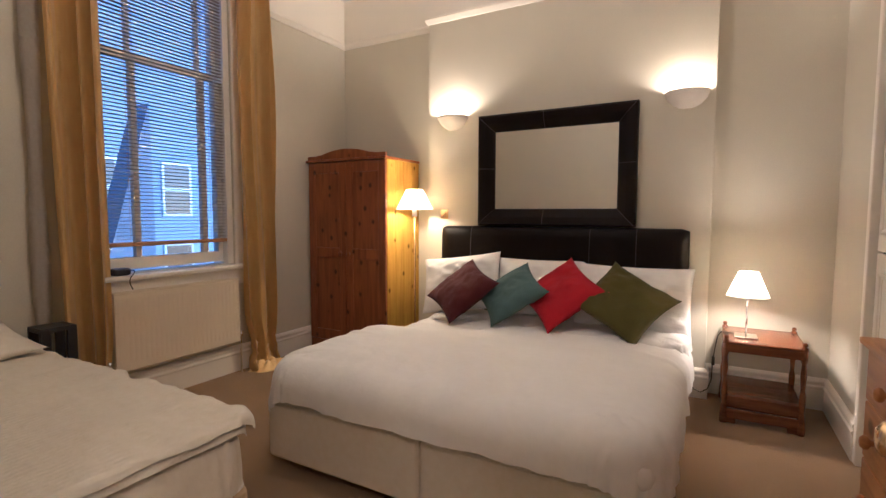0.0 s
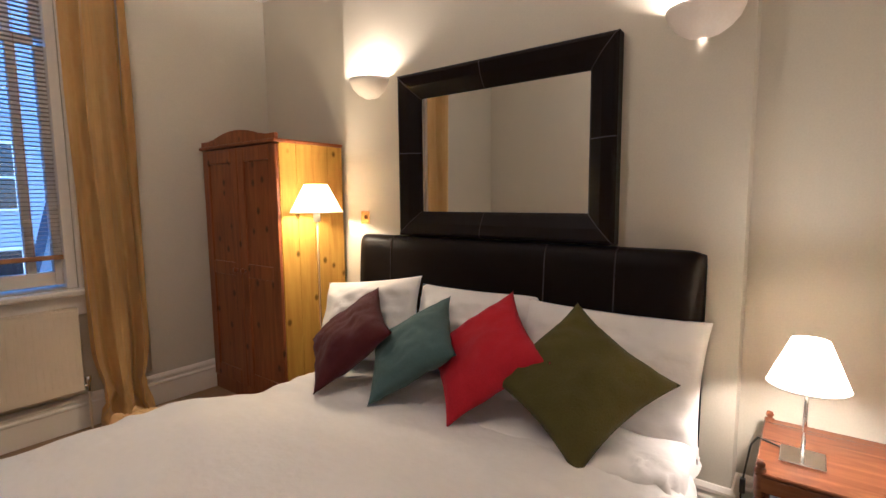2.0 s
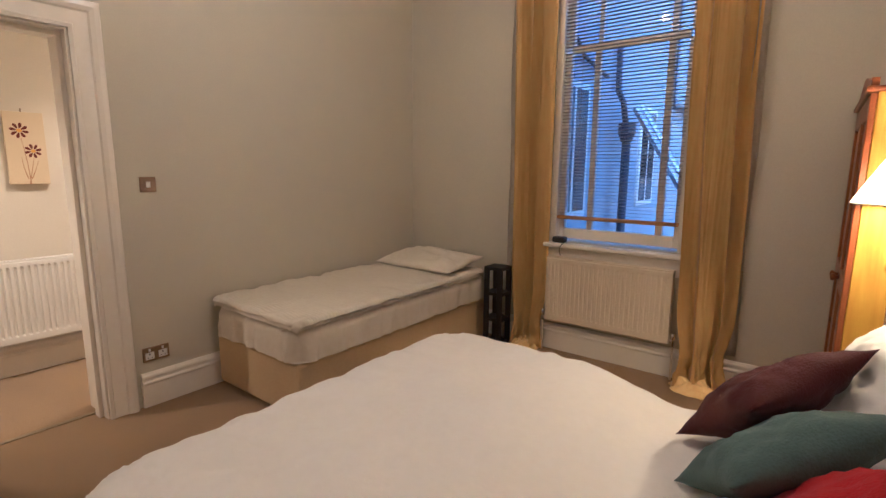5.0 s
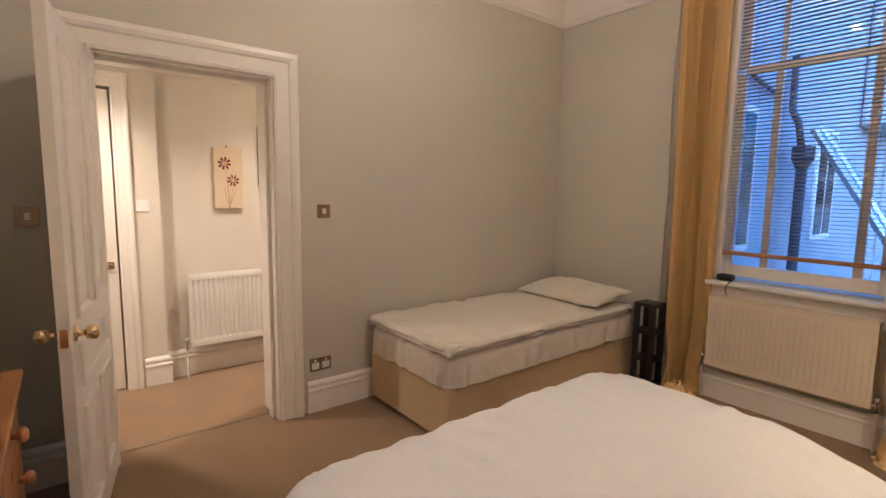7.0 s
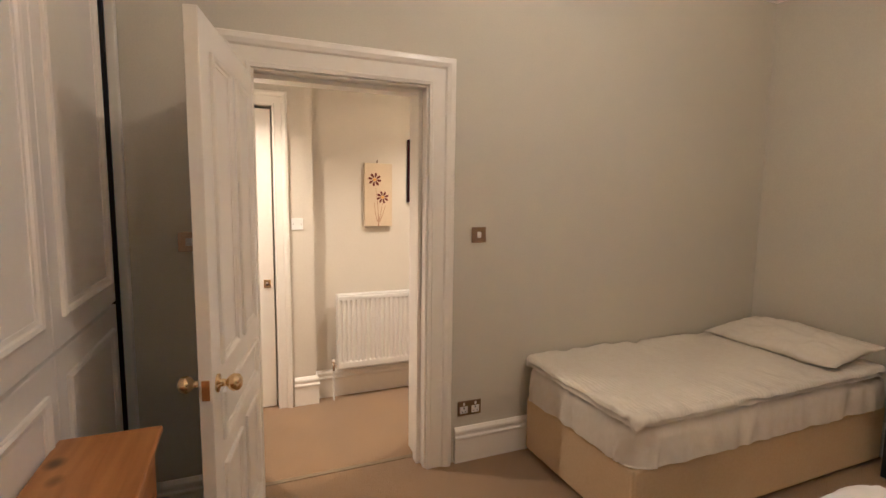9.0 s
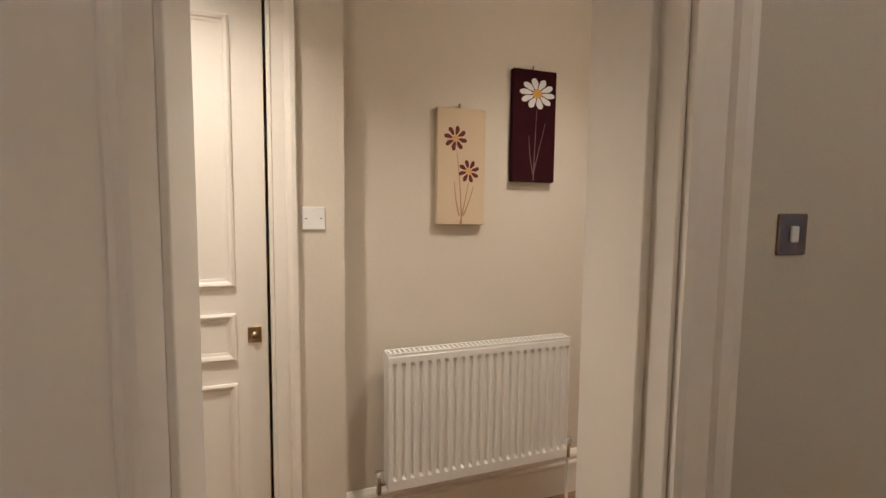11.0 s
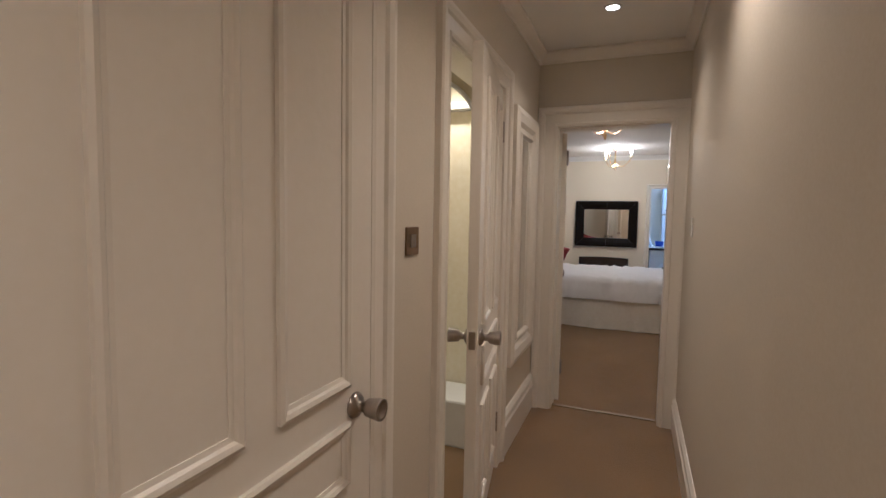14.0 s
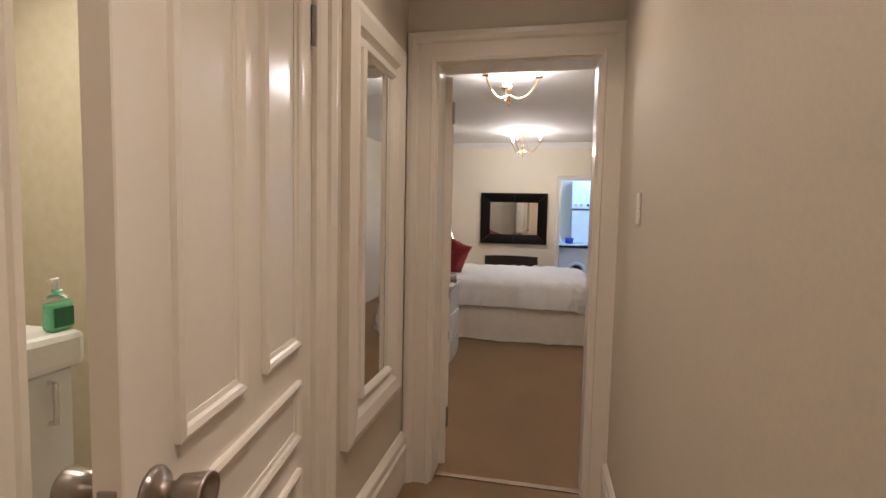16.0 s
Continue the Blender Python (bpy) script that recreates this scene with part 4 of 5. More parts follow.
for x0, x1, kx in ((AX0 + 0.003, _mid - 0.002, _mid - 0.045), (_mid + 0.002, AX1 - 0.003, _mid + 0.045)):
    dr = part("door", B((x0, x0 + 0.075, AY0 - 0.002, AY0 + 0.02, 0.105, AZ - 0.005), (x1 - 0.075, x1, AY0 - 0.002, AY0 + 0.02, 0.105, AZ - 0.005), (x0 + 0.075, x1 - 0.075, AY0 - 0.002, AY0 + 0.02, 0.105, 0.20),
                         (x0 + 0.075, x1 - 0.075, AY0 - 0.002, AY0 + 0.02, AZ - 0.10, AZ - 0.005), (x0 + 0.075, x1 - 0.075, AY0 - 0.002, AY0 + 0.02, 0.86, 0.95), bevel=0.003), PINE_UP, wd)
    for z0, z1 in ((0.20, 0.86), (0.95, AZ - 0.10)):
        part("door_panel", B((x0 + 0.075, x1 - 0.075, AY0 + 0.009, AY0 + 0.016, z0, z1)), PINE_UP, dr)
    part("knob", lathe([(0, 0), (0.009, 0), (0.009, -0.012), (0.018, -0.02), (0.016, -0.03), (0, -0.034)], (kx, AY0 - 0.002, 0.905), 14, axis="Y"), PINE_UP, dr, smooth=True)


def lamp_shade(root, at, r0, r1, h):
    x, y, z = at
    part("shade", lathe([(r0, -h / 2), (r1, h / 2)], at, 32), SHADE, root, "ivory cloth shade glowing from inside", True)
    part("shade_ring", lathe([(r0 - 0.001, -h / 2 - 0.002), (r0 + 0.0015, -h / 2), (r0 - 0.001, -h / 2 + 0.003)], at, 32), WHITEP, root)
    part("bulb", lathe([(0, -0.045), (0.012, -0.04), (0.026, 0.0), (0.022, 0.02), (0.0, 0.034)], at, 14), BULB, root, smooth=True).visible_shadow = False


fl = thing("floor_lamp", (SHADE_L[0], SHADE_L[1], 0), label="slim metal floor lamp with ivory cone shade, lit", category="floor lamp")
lamp_shade(fl, SHADE_L, 0.155, 0.068, 0.165)
part("stem", tube([(SHADE_L[0], SHADE_L[1], 0.02), (SHADE_L[0], SHADE_L[1], SHADE_L[2] - 0.1)], 0.008, 10), BRASS, fl, smooth=True)
part("lamp_holder", lathe([(0, -0.14), (0.02, -0.14), (0.02, -0.085), (0.012, -0.05), (0, -0.05)], SHADE_L, 14), WHITEP, fl, smooth=True)
part("base_plate", lathe([(0, 0), (0.12, 0), (0.12, 0.012), (0.02, 0.025), (0, 0.025)], (SHADE_L[0], SHADE_L[1], 0), 28), BRASS, fl, smooth=True)

# nightstand
ns = thing("nightstand", (0.51, 3.4, 0), label="polished red-brown two-tier side table with turned finials", category="side table")
NX0, NX1, NY0, NY1, NZ = 0.303, 0.718, 3.165, 3.635, 0.485
part("tabletop", B((NX0, NX1, NY0, NY1, NZ, NZ + 0.014), bevel=0.004), YEW, ns)
for a in ((NX0 + 0.01, NX1 - 0.01, NY0, NY0 + 0.012), (NX0 + 0.01, NX1 - 0.01, NY1 - 0.012, NY1), (NX0, NX0 + 0.012, NY0 + 0.012, NY1 - 0.012), (NX1 - 0.012, NX1, NY0 + 0.012, NY1 - 0.012)):
    part("apron", B((*a, NZ - 0.05, NZ - 0.001), bevel=0.002), YEW, ns)
part("lower_shelf", B((NX0 + 0.012, NX1 - 0.012, NY0 + 0.05, NY1 - 0.012, 0.150, 0.165), bevel=0.003), YEW, ns)
part("drawer_front", B((NX0 + 0.022, NX1 - 0.022, NY0 + 0.03, NY0 + 0.049, 0.088, 0.162), bevel=0.004), YEW, ns)
for a in ((NX0 + 0.02, NX1 - 0.02, NY0 + 0.004, NY0 + 0.016), (NX0 + 0.02, NX1 - 0.02, NY1 - 0.016, NY1 - 0.004), (NX0 + 0.004, NX0 + 0.016, NY0 + 0.02, NY1 - 0.02), (NX1 - 0.016, NX1 - 0.004, NY0 + 0.02, NY1 - 0.02)):
    part("plinth_rail", B((*a, 0.03, 0.09), bevel=0.003), YEW, ns)
for x in (NX0 + 0.02, NX1 - 0.08):
    part("bracket_foot", B((x, x + 0.06, NY0 + 0.004, NY0 + 0.016, 0.0, 0.032), bevel=0.006, seg=2), YEW, ns)
for x in (NX0 + 0.016, NX1 - 0.016):
    for y in (NY0 + 0.016, NY1 - 0.016):
        part("leg", lathe([(0, 0), (0.02, 0), (0.022, 0.03), (0.018, 0.09), (0.012, 0.13), (0.017, 0.18), (0.017, 0.22), (0.011, 0.26), (0.016, 0.34), (0.012, 0.41), (0.017, 0.43), (0.017, 0.505), (0.008, 0.51), (0.014, 0.52), (0.010, 0.532), (0, 0.535)], (x, y, 0), 14), YEW, ns, smooth=True)
tl = thing("table_lamp", (SHADE_T[0], SHADE_T[1], NZ + 0.014), label="small chrome table lamp with ivory cone shade, lit", category="table lamp")
lamp_shade(tl, SHADE_T, 0.114, 0.052, 0.15)
part("stem", tube([(SHADE_T[0], SHADE_T[1], NZ + 0.02), (SHADE_T[0], SHADE_T[1], SHADE_T[2] - 0.06)], 0.006, 10), CHROME, tl, smooth=True)
part("lamp_holder", lathe([(0, -0.10), (0.014, -0.10), (0.016, -0.06), (0.012, -0.04), (0, -0.04)], SHADE_T, 12), WHITEP, tl, smooth=True)
part("base_plate", B((SHADE_T[0] - 0.062, SHADE_T[0] + 0.062, SHADE_T[1] - 0.062, SHADE_T[1] + 0.062, NZ + 0.0142, NZ + 0.026), bevel=0.003), CHROME, tl)
_cb = thing("lamp_cable", (0.22, 3.45, 0), label="thin black lamp cable trailing from the side table to the skirting", category="cable")
part("flex", tube([Vector((0.40, 3.36, NZ + 0.020)), Vector((0.33, 3.40, NZ + 0.020)), Vector((0.295, 3.42, NZ + 0.018)), Vector((0.275, 3.425, NZ - 0.02)), Vector((0.265, 3.43, NZ - 0.09)), Vector((0.257, 3.43, 0.33)), Vector((0.252, 3.43, 0.26)),
                   Vector((0.25, 3.44, 0.17)), Vector((0.23, 3.45, 0.10)), Vector((0.19, 3.45, 0.07)), Vector((0.15, 3.46, 0.08)), Vector((0.12, 3.48, 0.12))], 0.0032, 8), BLACKP, _cb, smooth=True)
part("inline_switch", B((0.247, 0.265, 3.42, 3.44, 0.27, 0.33), bevel=0.004), BLACKP, _cb)

# chest of drawers
cd = thing("chest_of_drawers", (0.78, 1.39, 0), label="knotty orange pine chest of drawers with round knobs", category="chest of drawers")
QX0, QX1, QY0, QY1, QZ = 0.685, 0.912, 0.88, 1.89, 0.85
part("top", B((QX0 - 0.02, QX1, QY0 - 0.02, QY1 + 0.02, QZ - 0.022, QZ), bevel=0.006, seg=2), PINE_Y, cd)
part("carcass", B((QX0 + 0.02, QX1, QY0, QY0 + 0.02, 0.06, QZ - 0.022), (QX0 + 0.02, QX1, QY1 - 0.02, QY1, 0.06, QZ - 0.022), (QX1 - 0.01, QX1, QY0 + 0.02, QY1 - 0.02, 0.06, QZ - 0.022), (QX0 + 0.02, QX1 - 0.01, QY0 + 0.02, QY1 - 0.02, 0.06, 0.08)), PINE_Y, cd)
part("plinth", B((QX0 + 0.008, QX1, QY0, QY1, 0.0, 0.065), bevel=0.003), PINE_Y, cd)
_rows = [(0.075, 0.265), (0.27, 0.455), (0.46, 0.645), (0.65, 0.825)]
for k, (z0, z1) in enumerate(_rows):
    cells = ((QY0 + 0.004, (QY0 + QY1) / 2 - 0.003), ((QY0 + QY1) / 2 + 0.003, QY1 - 0.004)) if k == 3 else ((QY0 + 0.004, QY1 - 0.004),)
    for y0, y1 in cells:
        dw = part("drawer", B((QX0, QX0 + 0.022, y0, y1, z0, z1), bevel=0.005, seg=2), PINE_Y, cd)
        for y in ((y0 + y1) / 2,) if k == 3 else (y0 + 0.14, y1 - 0.14):
            part("knob", lathe([(0, 0), (0.010, 0), (0.010, -0.012), (0.022, -0.02), (0.022, -0.03), (0.014, -0.038), (0, -0.04)], (QX0, y, (z0 + z1) / 2), 16, axis="X"), PINE_Y, dw, smooth=True)

# built-in cupboard
bc = thing("built_in_cupboard", (0.92, 1.5, 0), label="built-in cupboard with cream panelled doors and the gap's shade painted dark", category="cupboard")
part("carcass", B((0.95, 1.19, 0.03, 2.93, 0.0, ZRAIL - 0.05)), GAP_SHADE, bc)
for k in range(4):
    y0, y1 = 0.135 + k * 0.69, 0.135 + (k + 1) * 0.69 - 0.006
    for z0, z1 in ((0.06, 1.068), (1.080, 2.85)):
        dd = part("door", B((0.918, 0.94, y0, y1, z0, z1), bevel=0.002), GLOSS, bc)
        part("panel_moulding", moulding_ring(y0 + 0.075, y1 - 0.075, z0 + 0.08, z1 - 0.08, 0.035, 0.014, lambda u, z, q: (0.918 - q, u, z)), GLOSS, dd)
part("side_stile", B((0.885, 0.919, 0.003, 0.05, 0, ZRAIL - 0.05), bevel=0.003), GLOSS, bc)
# solid strip, painted near-black as the shade in the gap beside the stile
part("shadow_gap", B((0.9195, 0.948, 0.003, 0.06, 0, ZRAIL - 0.05)), GAP_SHADE, bc)
part("side_stile", B((0.885, 0.94, 2.90, 2.955, 0, ZRAIL - 0.05), bevel=0.003), GLOSS, bc)
part("plinth", B((0.925, 0.945, 0.06, 2.90, 0, 0.055)), GLOSS, bc)

# hatch above the door
hp = thing("wall_hatch", (-0.1, 0, 2.53), label="white framed fanlight hatch panel above the bedroom door", kind="structure")
part("hatch_frame", moulding_ring(-0.50, 0.30, 2.53, 2.87, 0.05, 0.022, south), GLOSS, hp)
part("hatch_panel", B((-0.46, 0.26, 0.0005, 0.006, 2.57, 2.83)), GLOSS, hp)


def ripple_panel(u0, u1, z0, z1, pitch, depth, place, nz=1):
    """A radiator's pressed front: vertical flutes."""
    pts = []
    n = int((u1 - u0) / pitch)
    for k in range(n):
        a = u0 + k * (u1 - u0) / n
        p = (u1 - u0) / n
        pts += [(a, 0), (a + p * 0.18, -depth), (a + p * 0.42, -depth), (a + p * 0.6, 0)]
    pts.append((u1, 0))
    zs = [(z0, -0.012), (z0 + 0.012, 0.0), (z0 + 0.05, 0.0), (z0 + 0.065, 1.0), (z1 - 0.05, 1.0), (z1 - 0.035, 0.0), (z1 - 0.012, 0.0), (z1, -0.012)]
    loops = []
    for z, amt in zs:
        loops.append([place(u, z, (q * amt if amt >= 0 else amt)) for u, q in pts])
    return sweep(loops)


def radiator(name, place, u0, u1, z0, z1, thick, material, label, pitch=0.0345, flute=0.010):
    ps = [Vector(place(a, b, q)) for a in (u0, u1) for b in (z0, z1) for q in (0, -thick)]
    c = sum(ps, Vector()) / 8
    r = thing(name, (c.x, c.y, z0), label=label, category="radiator")

    def bx(a0, a1, b0, b1, q0, q1):
        pp = [Vector(place(a, b, q)) for a in (a0, a1) for b in (b0, b1) for q in (q0, q1)]
        return tuple(v for k in range(3) for v in (min(p[k] for p in pp), max(p[k] for p in pp)))
    part("front_panel", ripple_panel(u0, u1, z0, z1, pitch, flute, place), material, r)
    part("back_panel", B(bx(u0 + 0.01, u1 - 0.01, z0 + 0.01, z1 - 0.01, -thick, -thick + 0.01)), material, r)
    for a in (u0, u1):
        part("side_cover", B(bx(a - 0.003, a + 0.003, z0 + 0.01, z1, -thick, -0.004), bevel=0.001), material, r)
    n = int((u1 - u0) / 0.02)
    part("top_grille", B(*[bx(u0 + k * (u1 - u0) / n + 0.002, u0 + (k + 1) * (u1 - u0) / n - 0.008, z1 - 0.004, z1 - 0.0, -thick + 0.012, -0.014) for k in range(n)],
                         bx(u0, u1, z1 - 0.006, z1 + 0.002, -0.013, -0.002), bx(u0, u1, z1 - 0.006, z1 + 0.002, -thick, -thick + 0.011)), material, r)
    u = u0 + 0.02
    for a in (u0 - 0.03, u1 + 0.03):
        part("valve", lathe([(0, 0.0), (0.011, 0.0), (0.011, 0.05), (0.018, 0.055), (0.018, 0.09), (0, 0.095)], place(a, z0 - 0.01, -thick * 0.5), 12), CHROME, r, smooth=True)
        p0, p1 = place(a, z0 - 0.005, -thick * 0.5), place(a, 0.0, -thick * 0.5)
        part("pipe", tube([p0, p1], 0.0075, 8), material, r)
        p2 = place(u0 + 0.01 if a < u0 else u1 - 0.01, z0 + 0.03, -thick * 0.5)
        part("connector", tube([place(a, z0 + 0.03, -thick * 0.5), p2], 0.009, 8), CHROME, r)
    return r


radiator("radiator", lambda u, z, q: (XW + 0.085 + q, u, z), 1.435, 2.33, 0.245, 0.752, 0.06, RADC, "cream enamelled panel radiator below the window", 0.033, 0.0022)
radiator("hall_radiator", lambda u, z, q: (u, HL + 0.122 + q, z), -0.995, -0.178, 0.235, 0.792, 0.07, RADW, "white double-panel radiator on the hall wall")


def curtain(y0t, y1t, y0b, y1b, ztop, seed, outer, label):
    """A full-length gathered curtain: deep uneven folds, drawn in above the carpet and crumpled where it pools.
    outer: the side (-1 or 1 along y) at which the pale lining shows."""
    bm = bmesh.new()
    nu, nv = 130, 90
    rows = []
    for j in range(nv + 1):
        f = j / nv
        z = ztop * (1 - f) + 0.006
        waist = math.exp(-((z - 0.22) / 0.16) ** 2)
        row = []
        for i in range(nu + 1):
            u = i / nu
            y = (y0t + (y1t - y0t) * u) * (1 - f) + (y0b + (y1b - y0b) * u) * f
            y += ((y0b + y1b) / 2 - y) * 0.28 * waist
            drift = 0.35 * noise.noise(Vector((seed, f * 1.5, 0)))
            ph = 2 * math.pi * (2.8 * (u + 0.07 * math.sin(u * 7 + seed)) + drift)
            amp = 0.040 + 0.020 * noise.noise(Vector((u * 3, f * 1.2, seed)))
            low = max(0.0, 1 - z / 0.40)
            crum = noise.noise(Vector((u * 7 + seed, z * 14, 3))) + 0.6 * noise.noise(Vector((u * 15, z * 26 + seed, 8)))
            x = XW + 0.105 + amp * math.sin(ph) + 0.007 * math.sin(1.9 * ph + seed + f * 2) + low * (0.035 + 0.04 * crum) + 0.004 * noise.noise(Vector((u * 30, f * 5, seed)))
            y += 0.014 * math.cos(ph + f) + 0.03 * low * crum
            zz = z + 0.05 * max(0.0, noise.noise(Vector((u * 5, seed, 2)))) * max(0.0, f - 0.93) / 0.07
            row.append(bm.verts.new((max(x, XW + 0.012), y, max(zz, 0.006))))
        rows.append(row)
    for a, b in zip(rows, rows[1:]):
        for i in range(nu):
            bm.faces.new((a[i], a[i + 1], b[i + 1], b[i]))
    bmesh.ops.solidify(bm, geom=bm.faces[:], thickness=0.004)
    c = thing("curtain", (XW + 0.1, (y0b + y1b) / 2, 0), label=label, category="curtain", group="window curtains")
    part("drape", bm, CURTAIN, c, smooth=True)
    yl = (y0t if outer < 0 else y1t)
    ll = bmesh.new()
    strip = []
    for j in range(41):
        z = ztop - (ztop - 0.25) * j / 40
        strip.append([ll.verts.new((XW + 0.03 + 0.012 * k + 0.006 * math.sin(z * 3 + seed), yl + outer * (0.045 - 0.022 * k) + 0.006 * math.sin(z * 5 + k), z)) for k in range(4)])
    for a, b in zip(strip, strip[1:]):
        for k in range(3):
            ll.faces.new((a[k], a[k + 1], b[k + 1], b[k]))
    bmesh.ops.solidify(ll, geom=ll.faces[:], thickness=0.002)
    part("lining", ll, LINING, c, "ivory lining at the outer edge", True)
    pool = bmesh.new()
    n, m = 44, 10
    ring = []
    for k in range(m + 1):
        r = k / m
        line = []
        for q in range(n):
            a = 2 * math.pi * q / n
            w = noise.noise(Vector((math.cos(a) * 2 + seed, math.sin(a) * 2, r * 3)))
            fine = noise.noise(Vector((math.cos(a) * 5, math.sin(a) * 5 + seed, r * 6)))
            line.append(pool.verts.new((XW + 0.15 + 0.11 * r * (1 + 0.35 * w) * math.cos(a), (y0b + y1b) / 2 + (y1b - y0b) * 0.48 * r * (1 + 0.3 * w) * math.sin(a),
                                        max(0.004, (1 - r ** 2.2) * (0.07 + 0.06 * w) + 0.022 * fine * (1 - r)))))
        ring.append(line)
    for a, b in zip(ring, ring[1:]):
        for q in range(n):
            pool.faces.new((a[q], a[(q + 1) % n], b[(q + 1) % n], b[q]))
    bmesh.ops.remove_doubles(pool, verts=pool.verts[:], dist=1e-4)
    part("hem_pool", pool, CURTAIN, c, smooth=True)
    return c


curtain(1.10, 1.42, 1.17, 1.42, 3.12, 1.7, -1, "gold silky full-length curtain pooling on the carpet")
curtain(2.33, 2.67, 2.37, 2.70, 3.12, 6.1, 1, "gold silky full-length curtain gathered beside the wardrobe")
cp = thing("curtain_pole", (XW + 0.1, 1.9, 3.12), label="brass curtain pole above the window", category="curtain pole")
part("rod", tube([(XW + 0.1, 0.98, 3.15), (XW + 0.1, 2.82, 3.15)], 0.014, 12), BRASS, cp, smooth=True)
for y in (1.0, 2.8):
    part("bracket", B((XW, XW + 0.11, y - 0.01, y + 0.01, 3.13, 3.17), bevel=0.003), BRASS, cp)

# single bed
sb = thing("single_divan", (-2.03, 0.4, 0), label="single divan base in peach patterned fabric", category="bed base")
EX0, EX1, EY0, EY1 = -2.98, -1.09, 0.035, 0.895
part("base", B((EX0, EX1, EY0, EY1, 0.02, 0.345), bevel=0.018, seg=2), DIVAN, sb)
for x in (EX0 + 0.1, EX1 - 0.1):
    for y in (EY0 + 0.08, EY1 - 0.08):
        part("castor", lathe([(0, 0), (0.02, 0), (0.02, 0.02), (0, 0.02)], (x, y, 0), 10), BLACKP, sb)
tagged(part("mattress", B((EX0 + 0.01, EX1 - 0.01, EY0 + 0.005, EY1 - 0.005, 0.346, 0.52), bevel=0.04, seg=3), LINEN, None, "single mattress under a loose sheet", True), category="mattress")
_sm = cover(EX0 - 0.01, EX1 + 0.02, EY0 - 0.02, EY1 + 0.022, 0.545, (-1, 0.125, -1, 0.125), 0.06, 0.08, 0.006, 0.010, 0.009, 7.0, 0.016, 0.006, longest=0.13)
tagged(part("bed_sheet", _sm, LINEN, None, "loose cream sheet with wavy hem over the single mattress", True), category="sheet")
fd = thing("folded_duvet", (-1.9, 0.36, 0.5), label="thin cream duvet folded in two on the single bed", category="duvet")
part("under_layer", cover(EX0 + 0.10, EX1 + 0.022, EY0 - 0.015, EY1 + 0.02, 0.572, (-1, -1, -1, -1), 0.022, 0.05, 0.008, 0.010, 0.01, 15.0, 0.018, 0.006), LINEN, fd, smooth=True)
part("top_layer", cover(EX0 + 0.06, EX1 + 0.03, EY0 - 0.012, EY1 + 0.03, 0.604, (-1, -1, -1, -1), 0.024, 0.05, 0.010, 0.014, 0.01, 11.0, 0.018, 0.008), RIBBED, fd, smooth=True)
cushion("pillow", (-2.70, 0.49, 0.655), 0.50, (0, 1, 0), (-1, 0, 0.12), LINEN, "cream pillow on the single bed", 41.0, 0.13, "", "pillow", 0.80)

# black rack
rk = thing("storage_rack", (-2.77, 1.10, 0), label="black tall open-sided storage rack beside single bed", category="rack")
RX0, RX1, RY0, RY1 = -2.945, -2.79, 0.985, 1.15
for x in (RX0, RX1 - 0.018):
    for y in (RY0, RY1 - 0.045):
        part("post", B((x, x + 0.018, y, y + 0.045, 0, 0.64), bevel=0.002), BLACKWOOD, rk)
for z in (0.0, 0.2, 0.41, 0.615):
    part("shelf", B((RX0 + 0.001, RX1 - 0.001, RY0 + 0.001, RY1 - 0.001, z + 0.005, z + 0.03), bevel=0.002), BLACKWOOD, rk)

# gadget on the sill
ph = thing("sill_gadget", (XW + 0.03, 1.50, WZ0), label="small black gadget with cable on the window sill", category="gadget")
part("body", B((XW - 0.01, XW + 0.06, 1.455, 1.555, WZ0 - 0.001, WZ0 + 0.045), bevel=0.012, seg=2), BLACKP, ph)
part("cable", tube(arcpts(lambda f: (XW + 0.06 + 0.03 * f, 1.55 + 0.02 * math.sin(f * 6), WZ0 + 0.03 - 0.12 * f * f), 12), 0.003, 6), BLACKP, ph)

# ---- hall things ----


def flower(root, place, u, z, r, petals, q, m_petal, a0=0.0, tilt=1.0):
    for k in range(petals):
        a = a0 + 2 * math.pi * k / petals
        bm = bmesh.new()
        pts = []
        for j in range(12):
            b = 2 * math.pi * j / 12
            ru, rv = r * 0.36 * math.cos(b), r * 0.17 * math.sin(b) * (1.15 if math.cos(b) > 0 else 0.8)
            cu, cv = r * 0.62 + ru, rv
            pts.append((u + cu * math.cos(a) - cv * math.sin(a), z + (cu * math.sin(a) + cv * math.cos(a)) * tilt))
        lo = [bm.verts.new(place(x, y, q - 0.001)) for x, y in pts]
        hi = [bm.verts.new(place(x, y, q + 0.0012)) for x, y in pts]
        bm.faces.new(hi)
        for j in range(12):
            bm.faces.new((lo[j], lo[(j + 1) % 12], hi[(j + 1) % 12], hi[j]))
        part("petal", bm, m_petal, root)
    bm = bmesh.new()
    ring = [bm.verts.new(place(u + r * 0.27 * math.cos(2 * math.pi * j / 14), z + r * 0.22 * math.sin(2 * math.pi * j / 14), q + 0.002)) for j in range(14)]
    bm.faces.new(ring)
    part("flower_centre", bm, YOLK, root)


